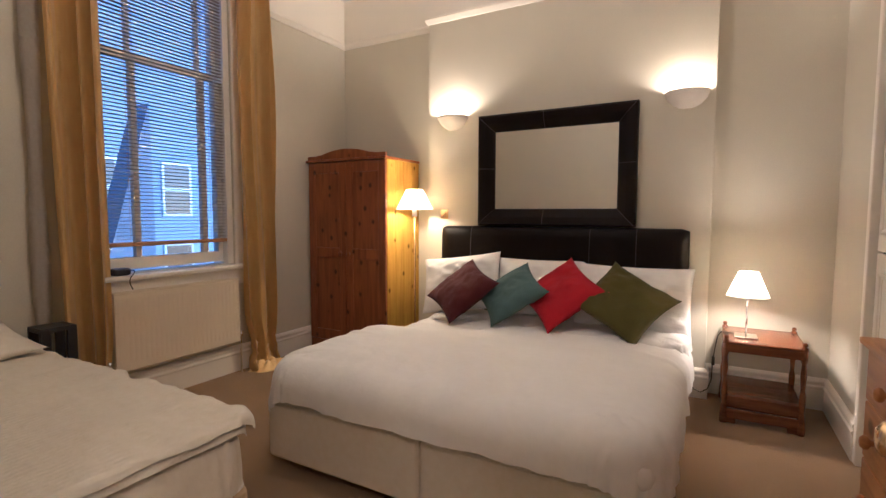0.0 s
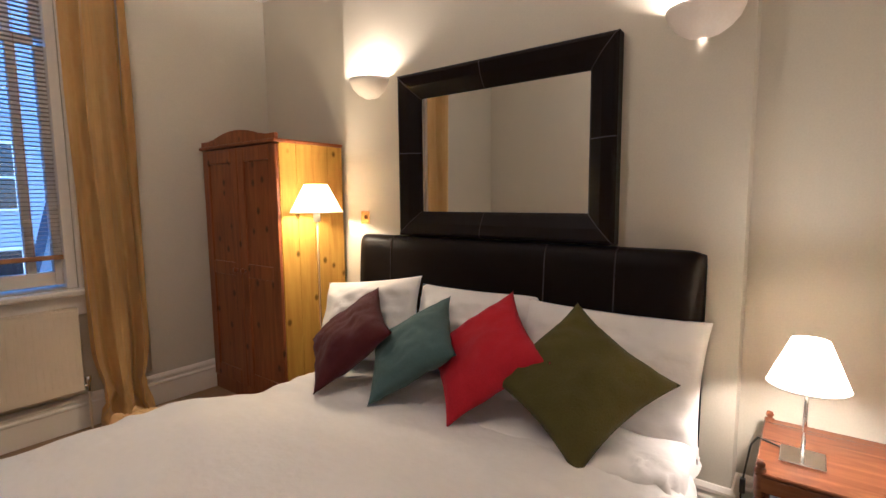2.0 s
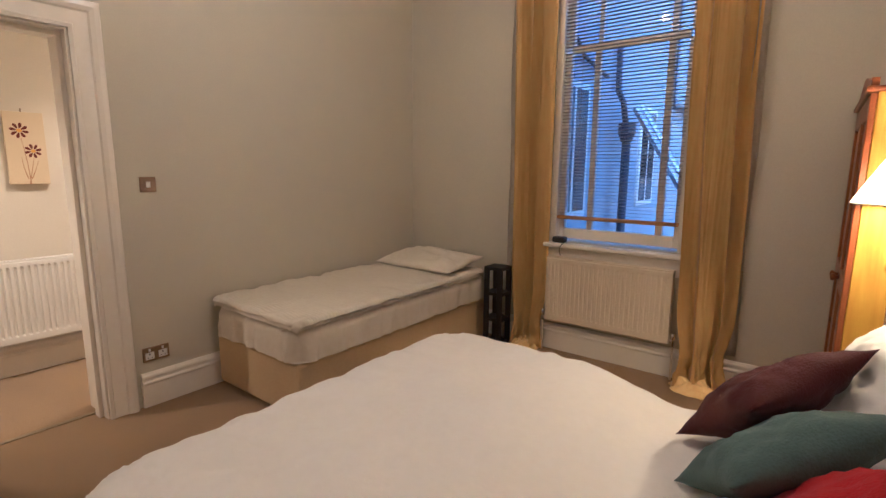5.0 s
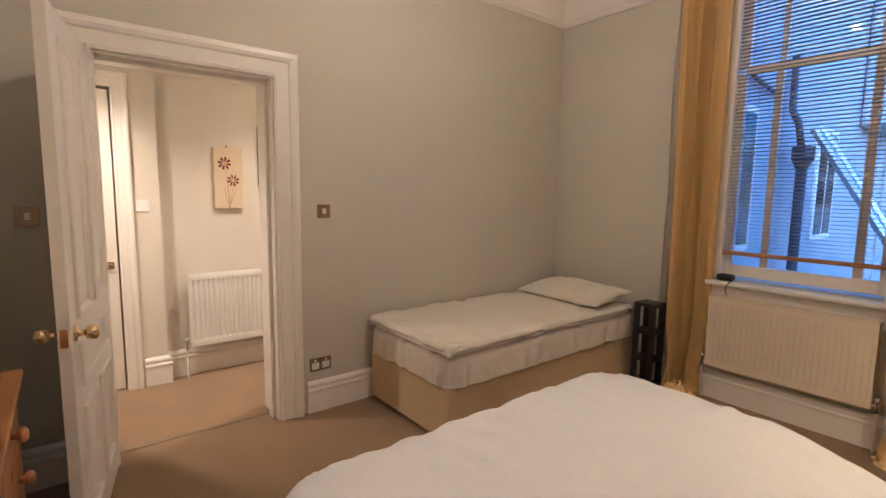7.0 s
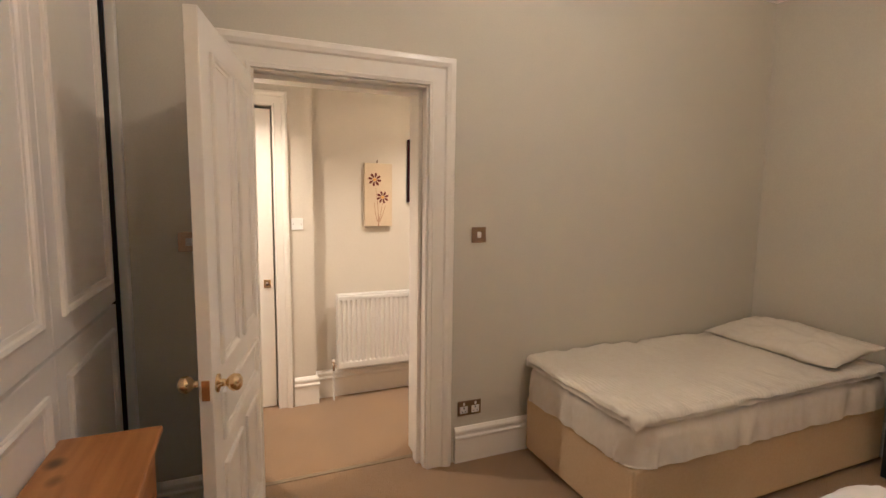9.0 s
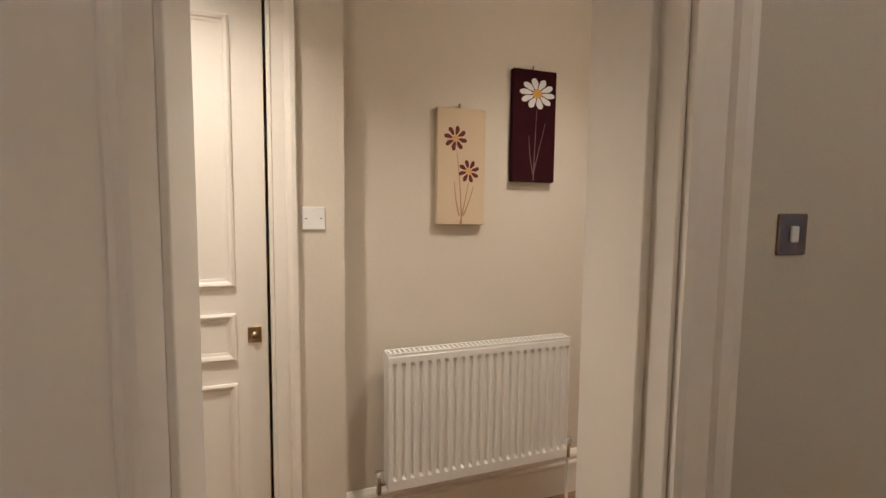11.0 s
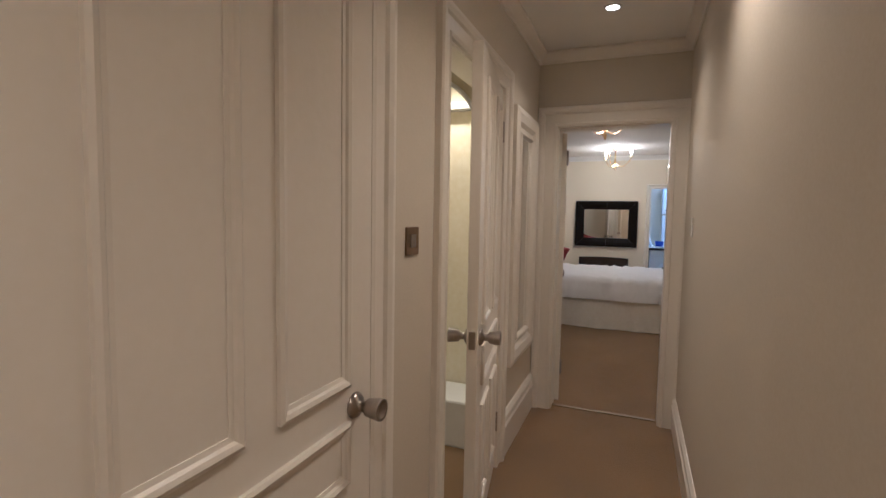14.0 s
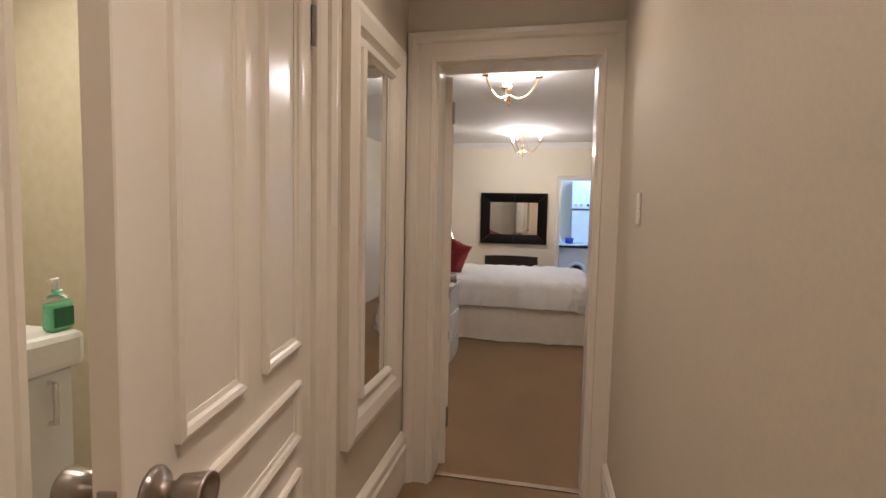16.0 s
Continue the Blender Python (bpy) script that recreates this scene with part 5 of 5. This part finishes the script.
def stem(root, place, pts, q, material, w=0.003):
    bm = bmesh.new()
    n = 16
    vs = []
    for i in range(n + 1):
        f = i / n
        (x0, z0), (x1, z1), (x2, z2) = pts
        x = (1 - f) ** 2 * x0 + 2 * f * (1 - f) * x1 + f * f * x2
        z = (1 - f) ** 2 * z0 + 2 * f * (1 - f) * z1 + f * f * z2
        ww = w * (1 - 0.6 * f)
        vs.append((bm.verts.new(place(x - ww, z, q + 0.0008)), bm.verts.new(place(x + ww, z, q + 0.0008))))
    for a, b in zip(vs, vs[1:]):
        bm.faces.new((a[0], a[1], b[1], b[0]))
    part("stem", bm, material, root)


pa = thing("canvas_picture", (-0.505, HL, 1.284), label="cream canvas with two plum daisies on thin stems", category="picture", group="daisy canvases")
part("canvas", B((-0.608, -0.398, HL + 0.004, HL + 0.034, 1.284, 1.752), bevel=0.002), CANV_C, pa)
part("hook", tube([(-0.50, HL + 0.006, 1.75), (-0.50, HL + 0.012, 1.775)], 0.004, 6), BRONZE, pa)
flower(pa, hall_l, -0.475, 1.632, 0.052, 8, 0.034, PETAL_D, 0.2)
flower(pa, hall_l, -0.535, 1.502, 0.048, 8, 0.034, PETAL_D, 0.5)
stem(pa, hall_l, ((-0.505, 1.286), (-0.50, 1.45), (-0.48, 1.585)), 0.034, STEM, 0.0028)
stem(pa, hall_l, ((-0.498, 1.286), (-0.52, 1.38), (-0.535, 1.46)), 0.034, STEM, 0.0028)
stem(pa, hall_l, ((-0.495, 1.32), (-0.475, 1.38), (-0.472, 1.46)), 0.034, STEM, 0.003)
stem(pa, hall_l, ((-0.512, 1.32), (-0.54, 1.38), (-0.556, 1.44)), 0.034, STEM, 0.003)
pb = thing("canvas_picture", (-0.845, HL, 1.471), label="dark plum canvas with one white daisy", category="picture", group="daisy canvases")
part("canvas", B((-0.943, -0.735, HL + 0.004, HL + 0.034, 1.468, 1.938), bevel=0.002), CANV_D, pb)
part("hook", tube([(-0.84, HL + 0.006, 1.936), (-0.84, HL + 0.012, 1.96)], 0.004, 6), BRONZE, pb)
flower(pb, hall_l, -0.848, 1.84, 0.088, 10, 0.034, PETAL_W, 0.1, 0.75)
stem(pb, hall_l, ((-0.838, 1.474), (-0.842, 1.63), (-0.848, 1.78)), 0.034, STEM_W, 0.0022)
stem(pb, hall_l, ((-0.838, 1.50), (-0.86, 1.60), (-0.892, 1.72)), 0.034, STEM_W, 0.0022)
stem(pb, hall_l, ((-0.836, 1.50), (-0.815, 1.58), (-0.812, 1.66)), 0.034, STEM_W, 0.0022)

hm = thing("hall_mirror", (-3.93, HL, 0.48), label="tall wall mirror in wide white moulded wooden frame", category="mirror")
part("frame", moulding_ring(-4.225, -3.645, 0.475, 1.90, 0.135, 0.04, hall_l), GLOSS, hm)
part("inner_frame", moulding_ring(-4.10, -3.77, 0.60, 1.775, 0.03, 0.03, hall_l), GLOSS, hm)
part("mirror_glass", B((-4.095, -3.775, HL + 0.003, HL + 0.012, 0.605, 1.77)), MIRROR, hm)

for x, y in DOWNLIGHTS:
    d = thing("downlight", (x, y, HALL_Z), label="small round recessed ceiling downlight, lit", category="downlight", group="hall downlights")
    part("bezel", lathe([(0.030, -0.001), (0.034, -0.006), (0.044, -0.005), (0.046, 0.0)], (x, y, HALL_Z), 24), WHITEP, d, smooth=True)
    part("lens", lathe([(0, -0.002), (0.030, -0.002)], (x, y, HALL_Z), 20), DOWNLED, d).visible_shadow = False
sp = thing("door_plate", (0.29, HP, 0.9), label="small square brass lock plate with turn", category="lock")
part("plate", B((0.272, 0.318, HP - 0.029, HP - 0.024, 0.868, 0.925), bevel=0.001), BRASS, sp)
part("turn", lathe([(0, 0), (0.012, 0), (0.011, 0.012), (0, 0.014)], (0.295, HP - 0.024, 0.897), 12, axis="Y"), BRONZE, sp, smooth=True)

# ---- bathroom ----
bs = thing("basin_unit", (-3.15, -1.95, 0), label="white ceramic basin on a white vanity cabinet", category="basin")
part("basin", B((-3.34, -2.92, -2.20, -1.80, 0.80, 0.90), bevel=0.02, seg=2), CERAMIC, bs)
part("cabinet", B((-3.32, -2.94, -2.18, -1.83, 0.08, 0.795), bevel=0.004), APPL, bs)
part("handle", tube([(-3.255, -1.832, 0.66), (-3.255, -1.81, 0.66), (-3.255, -1.81, 0.77), (-3.255, -1.832, 0.77)], 0.008, 8), CHROME, bs)
part("tap", tube([(-3.18, -2.08, 0.90), (-3.18, -2.08, 1.0), (-3.18, -1.98, 1.01)], 0.014, 10), CHROME, bs, smooth=True)
part("plinth", B((-3.30, -2.96, -2.16, -1.86, 0, 0.08)), APPL, bs)
so = thing("soap_bottle", (-3.297, -1.845, 0.90), label="clear pump bottle of green liquid soap", category="soap bottle")
part("soap", B((-3.33, -3.265, -1.865, -1.825, 0.9005, 0.975), bevel=0.012, seg=3), GREENSOAP, so, smooth=True)
part("label", B((-3.325, -3.27, -1.8249, -1.8235, 0.913, 0.965)), LABELG, so)
part("shoulder", lathe([(0.034, 0.0), (0.03, 0.016), (0.012, 0.03), (0.012, 0.04), (0, 0.04)], (-3.2975, -1.845, 0.973), 16), CLEARP, so, smooth=True)
part("pump", tube([(-3.2975, -1.845, 1.01), (-3.2975, -1.845, 1.04), (-3.27, -1.835, 1.038)], 0.006, 8), WHITEP, so)
sh = thing("shower_set", (-4.2, -2.19, 0.8), label="chrome hand shower on a riser rail with hose", category="shower")
part("riser_rail", tube([(-4.20, -2.19, 1.0), (-4.20, -2.19, 1.82)], 0.010, 10), CHROME, sh, smooth=True)
for z in (1.01, 1.81):
    part("rail_bracket", B((-4.248, -4.19, -2.205, -2.175, z - 0.02, z + 0.02), bevel=0.006, seg=2), CHROME, sh)
part("shower_arm", tube(arcpts(lambda f: (-4.19 + 0.13 * f, -2.19 + 0.17 * f, 1.80 + 0.10 * math.sin(f * 2.1)), 12), 0.012, 10), CHROME, sh, smooth=True)
part("shower_head", lathe([(0, 0.03), (0.022, 0.028), (0.05, 0.004), (0.05, -0.012), (0, -0.016)], (-4.05, -2.01, 1.875), 20), CHROME, sh, smooth=True)
part("slider", B((-4.225, -4.15, -2.22, -2.16, 1.36, 1.40), bevel=0.01, seg=2), CHROME, sh)
part("hose", tube(arcpts(lambda f: (-4.16 + 0.03 * math.sin(f * 3.1), -2.17 + 0.05 * math.sin(f * 3.1), 1.38 - 0.62 * math.sin(f * 1.9)), 24), 0.008, 8), CHROME, sh, smooth=True)
_aw = bmesh.new()
_yl, _yr, _zs, _zt = -1.945, -1.355, 1.76, 2.05
_yc, _ra = (_yl + _yr) / 2, (_yr - _yl) / 2
_in = [(_yl, 0.0)] + [(_yc - _ra * math.cos(math.pi * k / 20), _zs + (_zt - _zs) * math.sin(math.pi * k / 20)) for k in range(21)] + [(_yr, 0.0)]
_ou = [(BY0, 0.0)] + [(BY0 + (HL - 0.12 - BY0) * max(0, min(1, (y - _yl) / (_yr - _yl))), 2.3) for y, z in _in[1:-1]] + [(HL - 0.122, 0.0)]
_aw.free()
_loops = [[(x, y, z) for y, z in line] for x, line in ((-3.58, _ou), (-3.58, _in), (-3.68, _in), (-3.68, _ou))]
structure("wall_shower_arch", sweep(_loops), TILE, "cream wall with arched shower opening")
structure("trim_shower_arch", tube([(-3.577, y, z) for y, z in _in], 0.012, 8), CERAMIC, "white edge round the shower arch")
sc_ = thing("shower_caddy", (-4.2, -2.05, 1.5), label="wire shower shelf holding bottles", category="shelf")
part("shelf", B((-4.245, -4.15, -2.02, -1.90, 1.495, 1.51), bevel=0.003), CHROME, sc_)
part("rail", tube([(-4.155, -2.02, 1.55), (-4.155, -1.90, 1.55)], 0.004, 6), CHROME, sc_)
for y, h, m_ in ((-1.985, 0.14, LABELG), (-1.935, 0.11, CERAMIC)):
    part("bottle", lathe([(0, 0), (0.02, 0), (0.02, h * 0.8), (0.009, h * 0.9), (0.009, h), (0, h)], (-4.2, y, 1.5105), 12), m_, sc_, smooth=True)
tr_ = thing("shower_tray", (-3.9, -2.0, 0), label="white shower tray with raised rim", category="shower tray")
part("tray", B((-4.24, -3.70, -2.54, -1.32, 0.0, 0.13), bevel=0.02, seg=2), CERAMIC, tr_)
part("rim", B((-3.69, -3.56, -1.94, -1.36, 0.0, 0.27), bevel=0.012, seg=2), CERAMIC, tr_)
structure("trim_shower_ledge", B((-4.248, -4.17, -2.54, -1.32, 2.01, 2.06), bevel=0.006), CERAMIC)

# ---- far bedroom ----
b2 = thing("far_bed_base", (-7.8, -1.15, 0), label="double bed base behind a long white valance", category="bed base")
part("base", B((-8.45, -7.05, -2.25, -0.15, 0.05, 0.34), bevel=0.02), LINEN, b2)
_vl = slab(-8.5, -7.0, -2.28, -0.11, 0.355, 0.02, 110, 150, 0.01, 0.0, 0.05, 3.0, 0.05, (1, 1, 0, 1), 0.0)
part("valance", _vl, LINEN, b2, "gathered white valance", True)
tagged(part("mattress", B((-8.47, -7.03, -2.25, -0.14, 0.36, 0.56), bevel=0.05, seg=2), DUVET, None, "white mattress under far duvet", True), category="mattress")
tagged(part("duvet", cover(-8.52, -6.97, -1.9, -0.07, 0.625, (0.18, 0.18, -1, 0.18), 0.08, 0.14, 0.014, 0.016, 0.02, 5.0, 0.02, 0.02, longest=0.21), DUVET, None, "white duvet on the far bed", True), category="duvet")
cushion("cushion", (-7.42, -1.55, 0.80), 0.40, (0.3, 0.75, -0.35), (0.1, 0.2, 0.9), REDBED, "shiny crimson striped cushion on the far bed", 51.0, 0.16)
cushion("pillow", (-7.6, -2.0, 0.70), 0.5, (1, 0, 0), (0, -0.8, 0.5), DUVET, "white pillow on the far bed", 55.0, 0.16, "", "pillow", 0.65)
m2 = thing("far_mirror", (X2, -1.0, 0.84), label="rectangular mirror with wide dark leather frame on far wall", category="mirror")
leather_frame(m2, lambda u, z, q: (X2 + 0.012 + q, u, z), -1.478, -0.54, 0.843, 1.565, 0.135, 0.045, [(-1.0, 0.843, 0, 1), (-1.0, 1.565, 0, -1)])
part("backing", B((X2 + 0.002, X2 + 0.011, -1.47, -0.55, 0.85, 1.555)), BLACKWOOD, m2)
part("mirror_glass", B((X2 + 0.012, X2 + 0.018, -1.345, -0.673, 0.976, 1.432)), MIRROR, m2)
ct = thing("console_table", (-9.05, -1.02, 0), label="dark wood console with curved back against far wall", category="console table")
part("tabletop", B((-9.24, -8.90, -1.40, -0.65, 0.50, 0.53), bevel=0.006), DARKWOOD, ct)
_bk = sweep([[(X2 + 0.03 + q, y, 0.53), (X2 + 0.03 + q, y, 0.66 + 0.012 * math.cos((y + 1.02) * 4))] for q in (0.0, 0.025) for y in [-1.40 + 0.75 * k / 12 for k in range(13)][:: 1 if q == 0 else -1]], False)
part("back_rail", _bk, DARKWOOD, ct)
for x in (-9.22, -8.95):
    for y in (-1.38, -0.70):
        part("leg", B((x, x + 0.04, y, y + 0.04, 0, 0.50), bevel=0.003), DARKWOOD, ct)
d2 = thing("bedside_drawers", (-6.23, -1.5, 0), label="white painted bedside drawers beyond the door", category="drawers")
part("carcass", B((-6.46, -6.02, -1.75, -1.30, 0.0, 0.64), bevel=0.004), APPL, d2)
part("top", B((-6.48, -6.00, -1.77, -1.27, 0.641, 0.67), bevel=0.006), APPL, d2)
for z in (0.05, 0.25, 0.45):
    part("drawer", B((-6.44, -6.04, -1.299, -1.285, z, z + 0.17), bevel=0.004), APPL, d2)
l2 = thing("table_lamp", (-7.55, -1.74, 1.0), label="small ivory lampshade above the far bedhead", category="table lamp")
lamp_shade(l2, (-8.75, -1.87, 0.97), 0.10, 0.05, 0.13)
part("stem", tube([(-8.75, -1.87, 0.52), (-8.75, -1.87, 0.93)], 0.008, 8), BRASS, l2)
part("stand", B((-8.95, -8.55, -2.07, -1.67, 0.0, 0.52), bevel=0.005), DARKWOOD, l2)


def chandelier(x, y, z, s, turn):
    c = thing("chandelier", (x, y, z), label="brass chandelier with curved arms and candle bulbs, lit", category="chandelier", group="brass chandeliers")
    part("stem", tube([(x, y, z - 0.09 * s), (x, y, Z2 - 0.02)], 0.008, 10), BRASS, c, smooth=True)
    part("finial", lathe([(0, -0.14), (0.008, -0.13), (0.016, -0.10), (0.008, -0.07), (0.018, -0.03), (0.01, 0.02), (0, 0.02)], (x, y, z), 14), BRASS, c, smooth=True)
    part("canopy", lathe([(0, 0), (0.05, 0), (0.045, -0.012), (0.012, -0.028), (0, -0.028)], (x, y, Z2), 20), BRASS, c, smooth=True)
    for k in range(3):
        a = radians(turn + 120 * k)
        ca, sa = math.cos(a), math.sin(a)
        am = part("arm", tube(arcpts(lambda f: (x + ca * 0.21 * s * f, y + sa * 0.21 * s * f, z - 0.05 - 0.055 * math.sin(math.pi * f * 0.95) + 0.085 * f * f), 16), 0.0055, 8), BRASS, c, smooth=True)
        ex, ey, ez = x + ca * 0.21 * s, y + sa * 0.21 * s, z + 0.035
        part("drip_pan", lathe([(0, 0), (0.012, 0), (0.03, 0.008), (0.028, 0.012), (0, 0.006)], (ex, ey, ez), 16), BRASS, am, smooth=True)
        part("candle_tube", lathe([(0.011, 0.006), (0.011, 0.05), (0, 0.05)], (ex, ey, ez), 12), WHITEP, am, smooth=True)
        part("bulb", lathe([(0.008, 0.05), (0.018, 0.07), (0.016, 0.09), (0.006, 0.112), (0, 0.118)], (ex, ey, ez), 12), CANDLE, am, smooth=True).visible_shadow = False


chandelier(-5.75, -0.845, 2.145, 1.0, 75)
chandelier(-8.3, -0.865, 2.105, 1.0, 100)

# ---- kitchen glimpse ----
wm = thing("washing_machine", (-10.5, 0.0, 0), label="white front-loading washing machine with dark round door", category="washing machine")
part("body", B((-11.0, -10.45, -0.32, 0.24, 0.02, 0.74), bevel=0.008), APPL, wm)
part("door_ring", lathe([(0.10, 0), (0.155, 0), (0.155, 0.015), (0.12, 0.03), (0.10, 0.02)], (-10.45, -0.04, 0.36), 28, axis="X"), APPL, wm, smooth=True)
part("door_glass", lathe([(0, 0.03), (0.06, 0.026), (0.115, 0.005), (0.115, 0)], (-10.45, -0.04, 0.36), 28, axis="X"), DARKGLASS, wm, smooth=True)
part("control_panel", B((-10.452, -10.44, -0.31, 0.23, 0.63, 0.735), bevel=0.003), APPL, wm)
part("dial", lathe([(0, 0.02), (0.03, 0.018), (0.032, 0)], (-10.44, 0.12, 0.68), 16, axis="X"), WHITEP, wm)
wt = thing("kitchen_worktop", (-10.7, 0.2, 0.76), label="white kitchen worktop with dark front edge", category="worktop")
part("slab", B((-11.19, -10.40, -1.05, 0.6, 0.775, 0.80), bevel=0.003), APPL, wt)
part("edge", B((-10.45, -10.405, -1.05, 0.6, 0.742, 0.774)), BLACKP, wt)
part("end_panel", B((-11.0, -10.45, 0.26, 0.28, 0, 0.741)), BLACKP, wt)
bo = thing("boiler", (-11.0, 0.05, 1.4), label="white wall-hung boiler with round dials", category="boiler")
part("case", B((-11.19, -10.85, -0.13, 0.32, 1.38, 1.86), bevel=0.01), APPL, bo)
part("fascia", B((-10.85, -10.84, -0.11, 0.30, 1.40, 1.50), bevel=0.003), WHITEP, bo)
for y in (-0.06, 0.03, 0.14):
    part("dial", lathe([(0, 0.012), (0.022, 0.01), (0.024, 0)], (-10.84, y, 1.45), 14, axis="X"), BLACKP if y > 0.1 else ALU, bo)
fr = thing("upright_fridge", (-11.0, 0.1, 0.8), label="tall white appliance under the boiler", category="appliance")
part("body", B((-11.19, -10.88, -0.12, 0.31, 0.801, 1.36), bevel=0.01), APPL, fr)
ib = thing("dish_tub", (-10.6, -0.2, 0.8), label="blue plastic tub on the worktop", category="tub")
part("tub", lathe([(0, 0.0), (0.06, 0.0), (0.075, 0.09), (0.07, 0.09), (0.056, 0.006), (0, 0.006)], (-10.62, -0.16, 0.801), 20), BLUEC, ib, smooth=True)
bd = thing("ironing_board", (-10.75, -0.29, 0.8), label="white board leaning against the kitchen wall", category="board")
part("board", tube([(-10.7, -0.30, 0.81), (-10.85, -0.42, 1.2)], 0.03, 8), APPL, bd)

# ---- outside the window ----
structure("ground", B((-60, -3.6, 0.8, 40, -3.2, -3.0)), STONE_O, "grey courtyard ground")
oh = thing("rear_extension", (-7.5, 0.8, -3), label="pale rendered rear extension wall of the same house", category="house")
part("wall", B((-11.4, -3.3, 0.75, 0.95, -3, 4.2)), STONE_O, oh)
for x in (-4.85, -7.6):
    w_ = part("window", B((x, x + 0.8, 0.95, 0.985, 0.9, 2.3), bevel=0.008), GLOSS, oh)
    part("pane", B((x + 0.07, x + 0.37, 0.986, 0.99, 0.97, 2.23)), DARKGLASS, w_)
    part("pane", B((x + 0.43, x + 0.73, 0.986, 0.99, 0.97, 2.23)), DARKGLASS, w_)
ow = thing("house_opposite", (-10.5, 4.0, -3), label="white rendered house with sash windows across the yard", category="house")
part("wall", B((-11.5, -10.5, 0.96, 3.3, -3, 2.4), (-11.5, -10.5, 3.3, 14.0, -3, 8.0)), STONE_O, ow)
part("parapet", B((-11.5, -10.4, 0.96, 3.28, 2.4, 2.55)), GLOSS, ow)
part("upper_bay", B((-10.48, -8.6, 0.96, 1.44, 2.45, 8.0), bevel=0.08, seg=3), STONE_O, ow, "overhanging upper storey bay")
for y in (1.6, 3.0, 4.6, 6.2, 7.8, 9.4):
    for z in (-0.6, 1.2):
        w_ = part("window", B((-10.5, -10.46, y, y + 0.7, z, z + 1.2), bevel=0.008), GLOSS, ow)
        part("pane", B((-10.459, -10.455, y + 0.06, y + 0.64, z + 0.06, z + 0.57)), DARKGLASS, w_)
        part("pane", B((-10.459, -10.455, y + 0.06, y + 0.64, z + 0.63, z + 1.14)), DARKGLASS, w_)
rf = thing("lean_to_roof", (-6.15, 3.0, -3), label="grey sloping lean-to roof in the yard", category="roof")
_r = bmesh.new()
_a = [[_r.verts.new((x, y, z)) for y, z in ((2.55, -0.4), (3.39, 2.62), (3.43, -0.4))] for x in (-5.95, -6.35)]
_r.faces.new(_a[0]), _r.faces.new(_a[1][::-1])
for k in range(3):
    q = (k + 1) % 3
    _r.faces.new((_a[0][k], _a[1][k], _a[1][q], _a[0][q]))
part("slates", _r, SLATE, rf)
part("wall", B((-6.35, -5.95, 2.5, 3.43, -3, -0.4)), STONE_O, rf)
dp = thing("drainpipe", (-5.6, 1.16, -3), label="dark drainpipe with hopper in the yard", category="drainpipe")
part("pipe", tube([(-5.6, 1.16, -3.0), (-5.6, 1.16, 1.8)], 0.05, 12), DARKPIPE, dp, smooth=True)
part("hopper", lathe([(0, 0), (0.06, 0), (0.10, 0.10), (0.10, 0.22), (0, 0.22)], (-5.6, 1.16, 1.74), 14), DARKPIPE, dp)
part("swan_neck", tube([(-5.6, 1.14, 1.95), (-5.6, 1.10, 2.2), (-5.6, 1.03, 2.34), (-5.6, 1.02, 2.9)], 0.035, 10), DARKPIPE, dp, smooth=True)
wp = thing("waste_pipe", (-4.25, 1.0, -3), label="thin dark waste pipe clipped to the extension wall", category="drainpipe")
part("pipe", tube([(-4.25, 1.0, -3.0), (-4.25, 1.0, 4.1)], 0.028, 10), DARKPIPE, wp, smooth=True)
part("branch", tube([(-4.25, 1.0, 2.75), (-4.6, 1.0, 2.55), (-5.3, 1.0, 2.45)], 0.022, 8), DARKPIPE, wp, smooth=True)
for z in (0.2, 1.15, 2.3, 3.4):
    part("clip", B((-4.29, -4.21, 0.951, 1.03, z, z + 0.04), bevel=0.005), DARKPIPE, wp)
ld = thing("ladder", (-5.75, 4.3, -3), label="pale aluminium ladder leaning across the yard", category="ladder")
for o in (0, 0.34):
    part("rail", tube([(-5.75 - o, 4.3, -3.0), (-5.75 - o, 1.2, 2.15)], 0.045, 8), ALU, ld)
for k in range(18):
    f = (k + 0.5) / 18
    part("rung", tube([(-5.75, 4.3 - 3.1 * f, -3.0 + 5.15 * f), (-6.09, 4.3 - 3.1 * f, -3.0 + 5.15 * f)], 0.016, 6), ALU, ld)
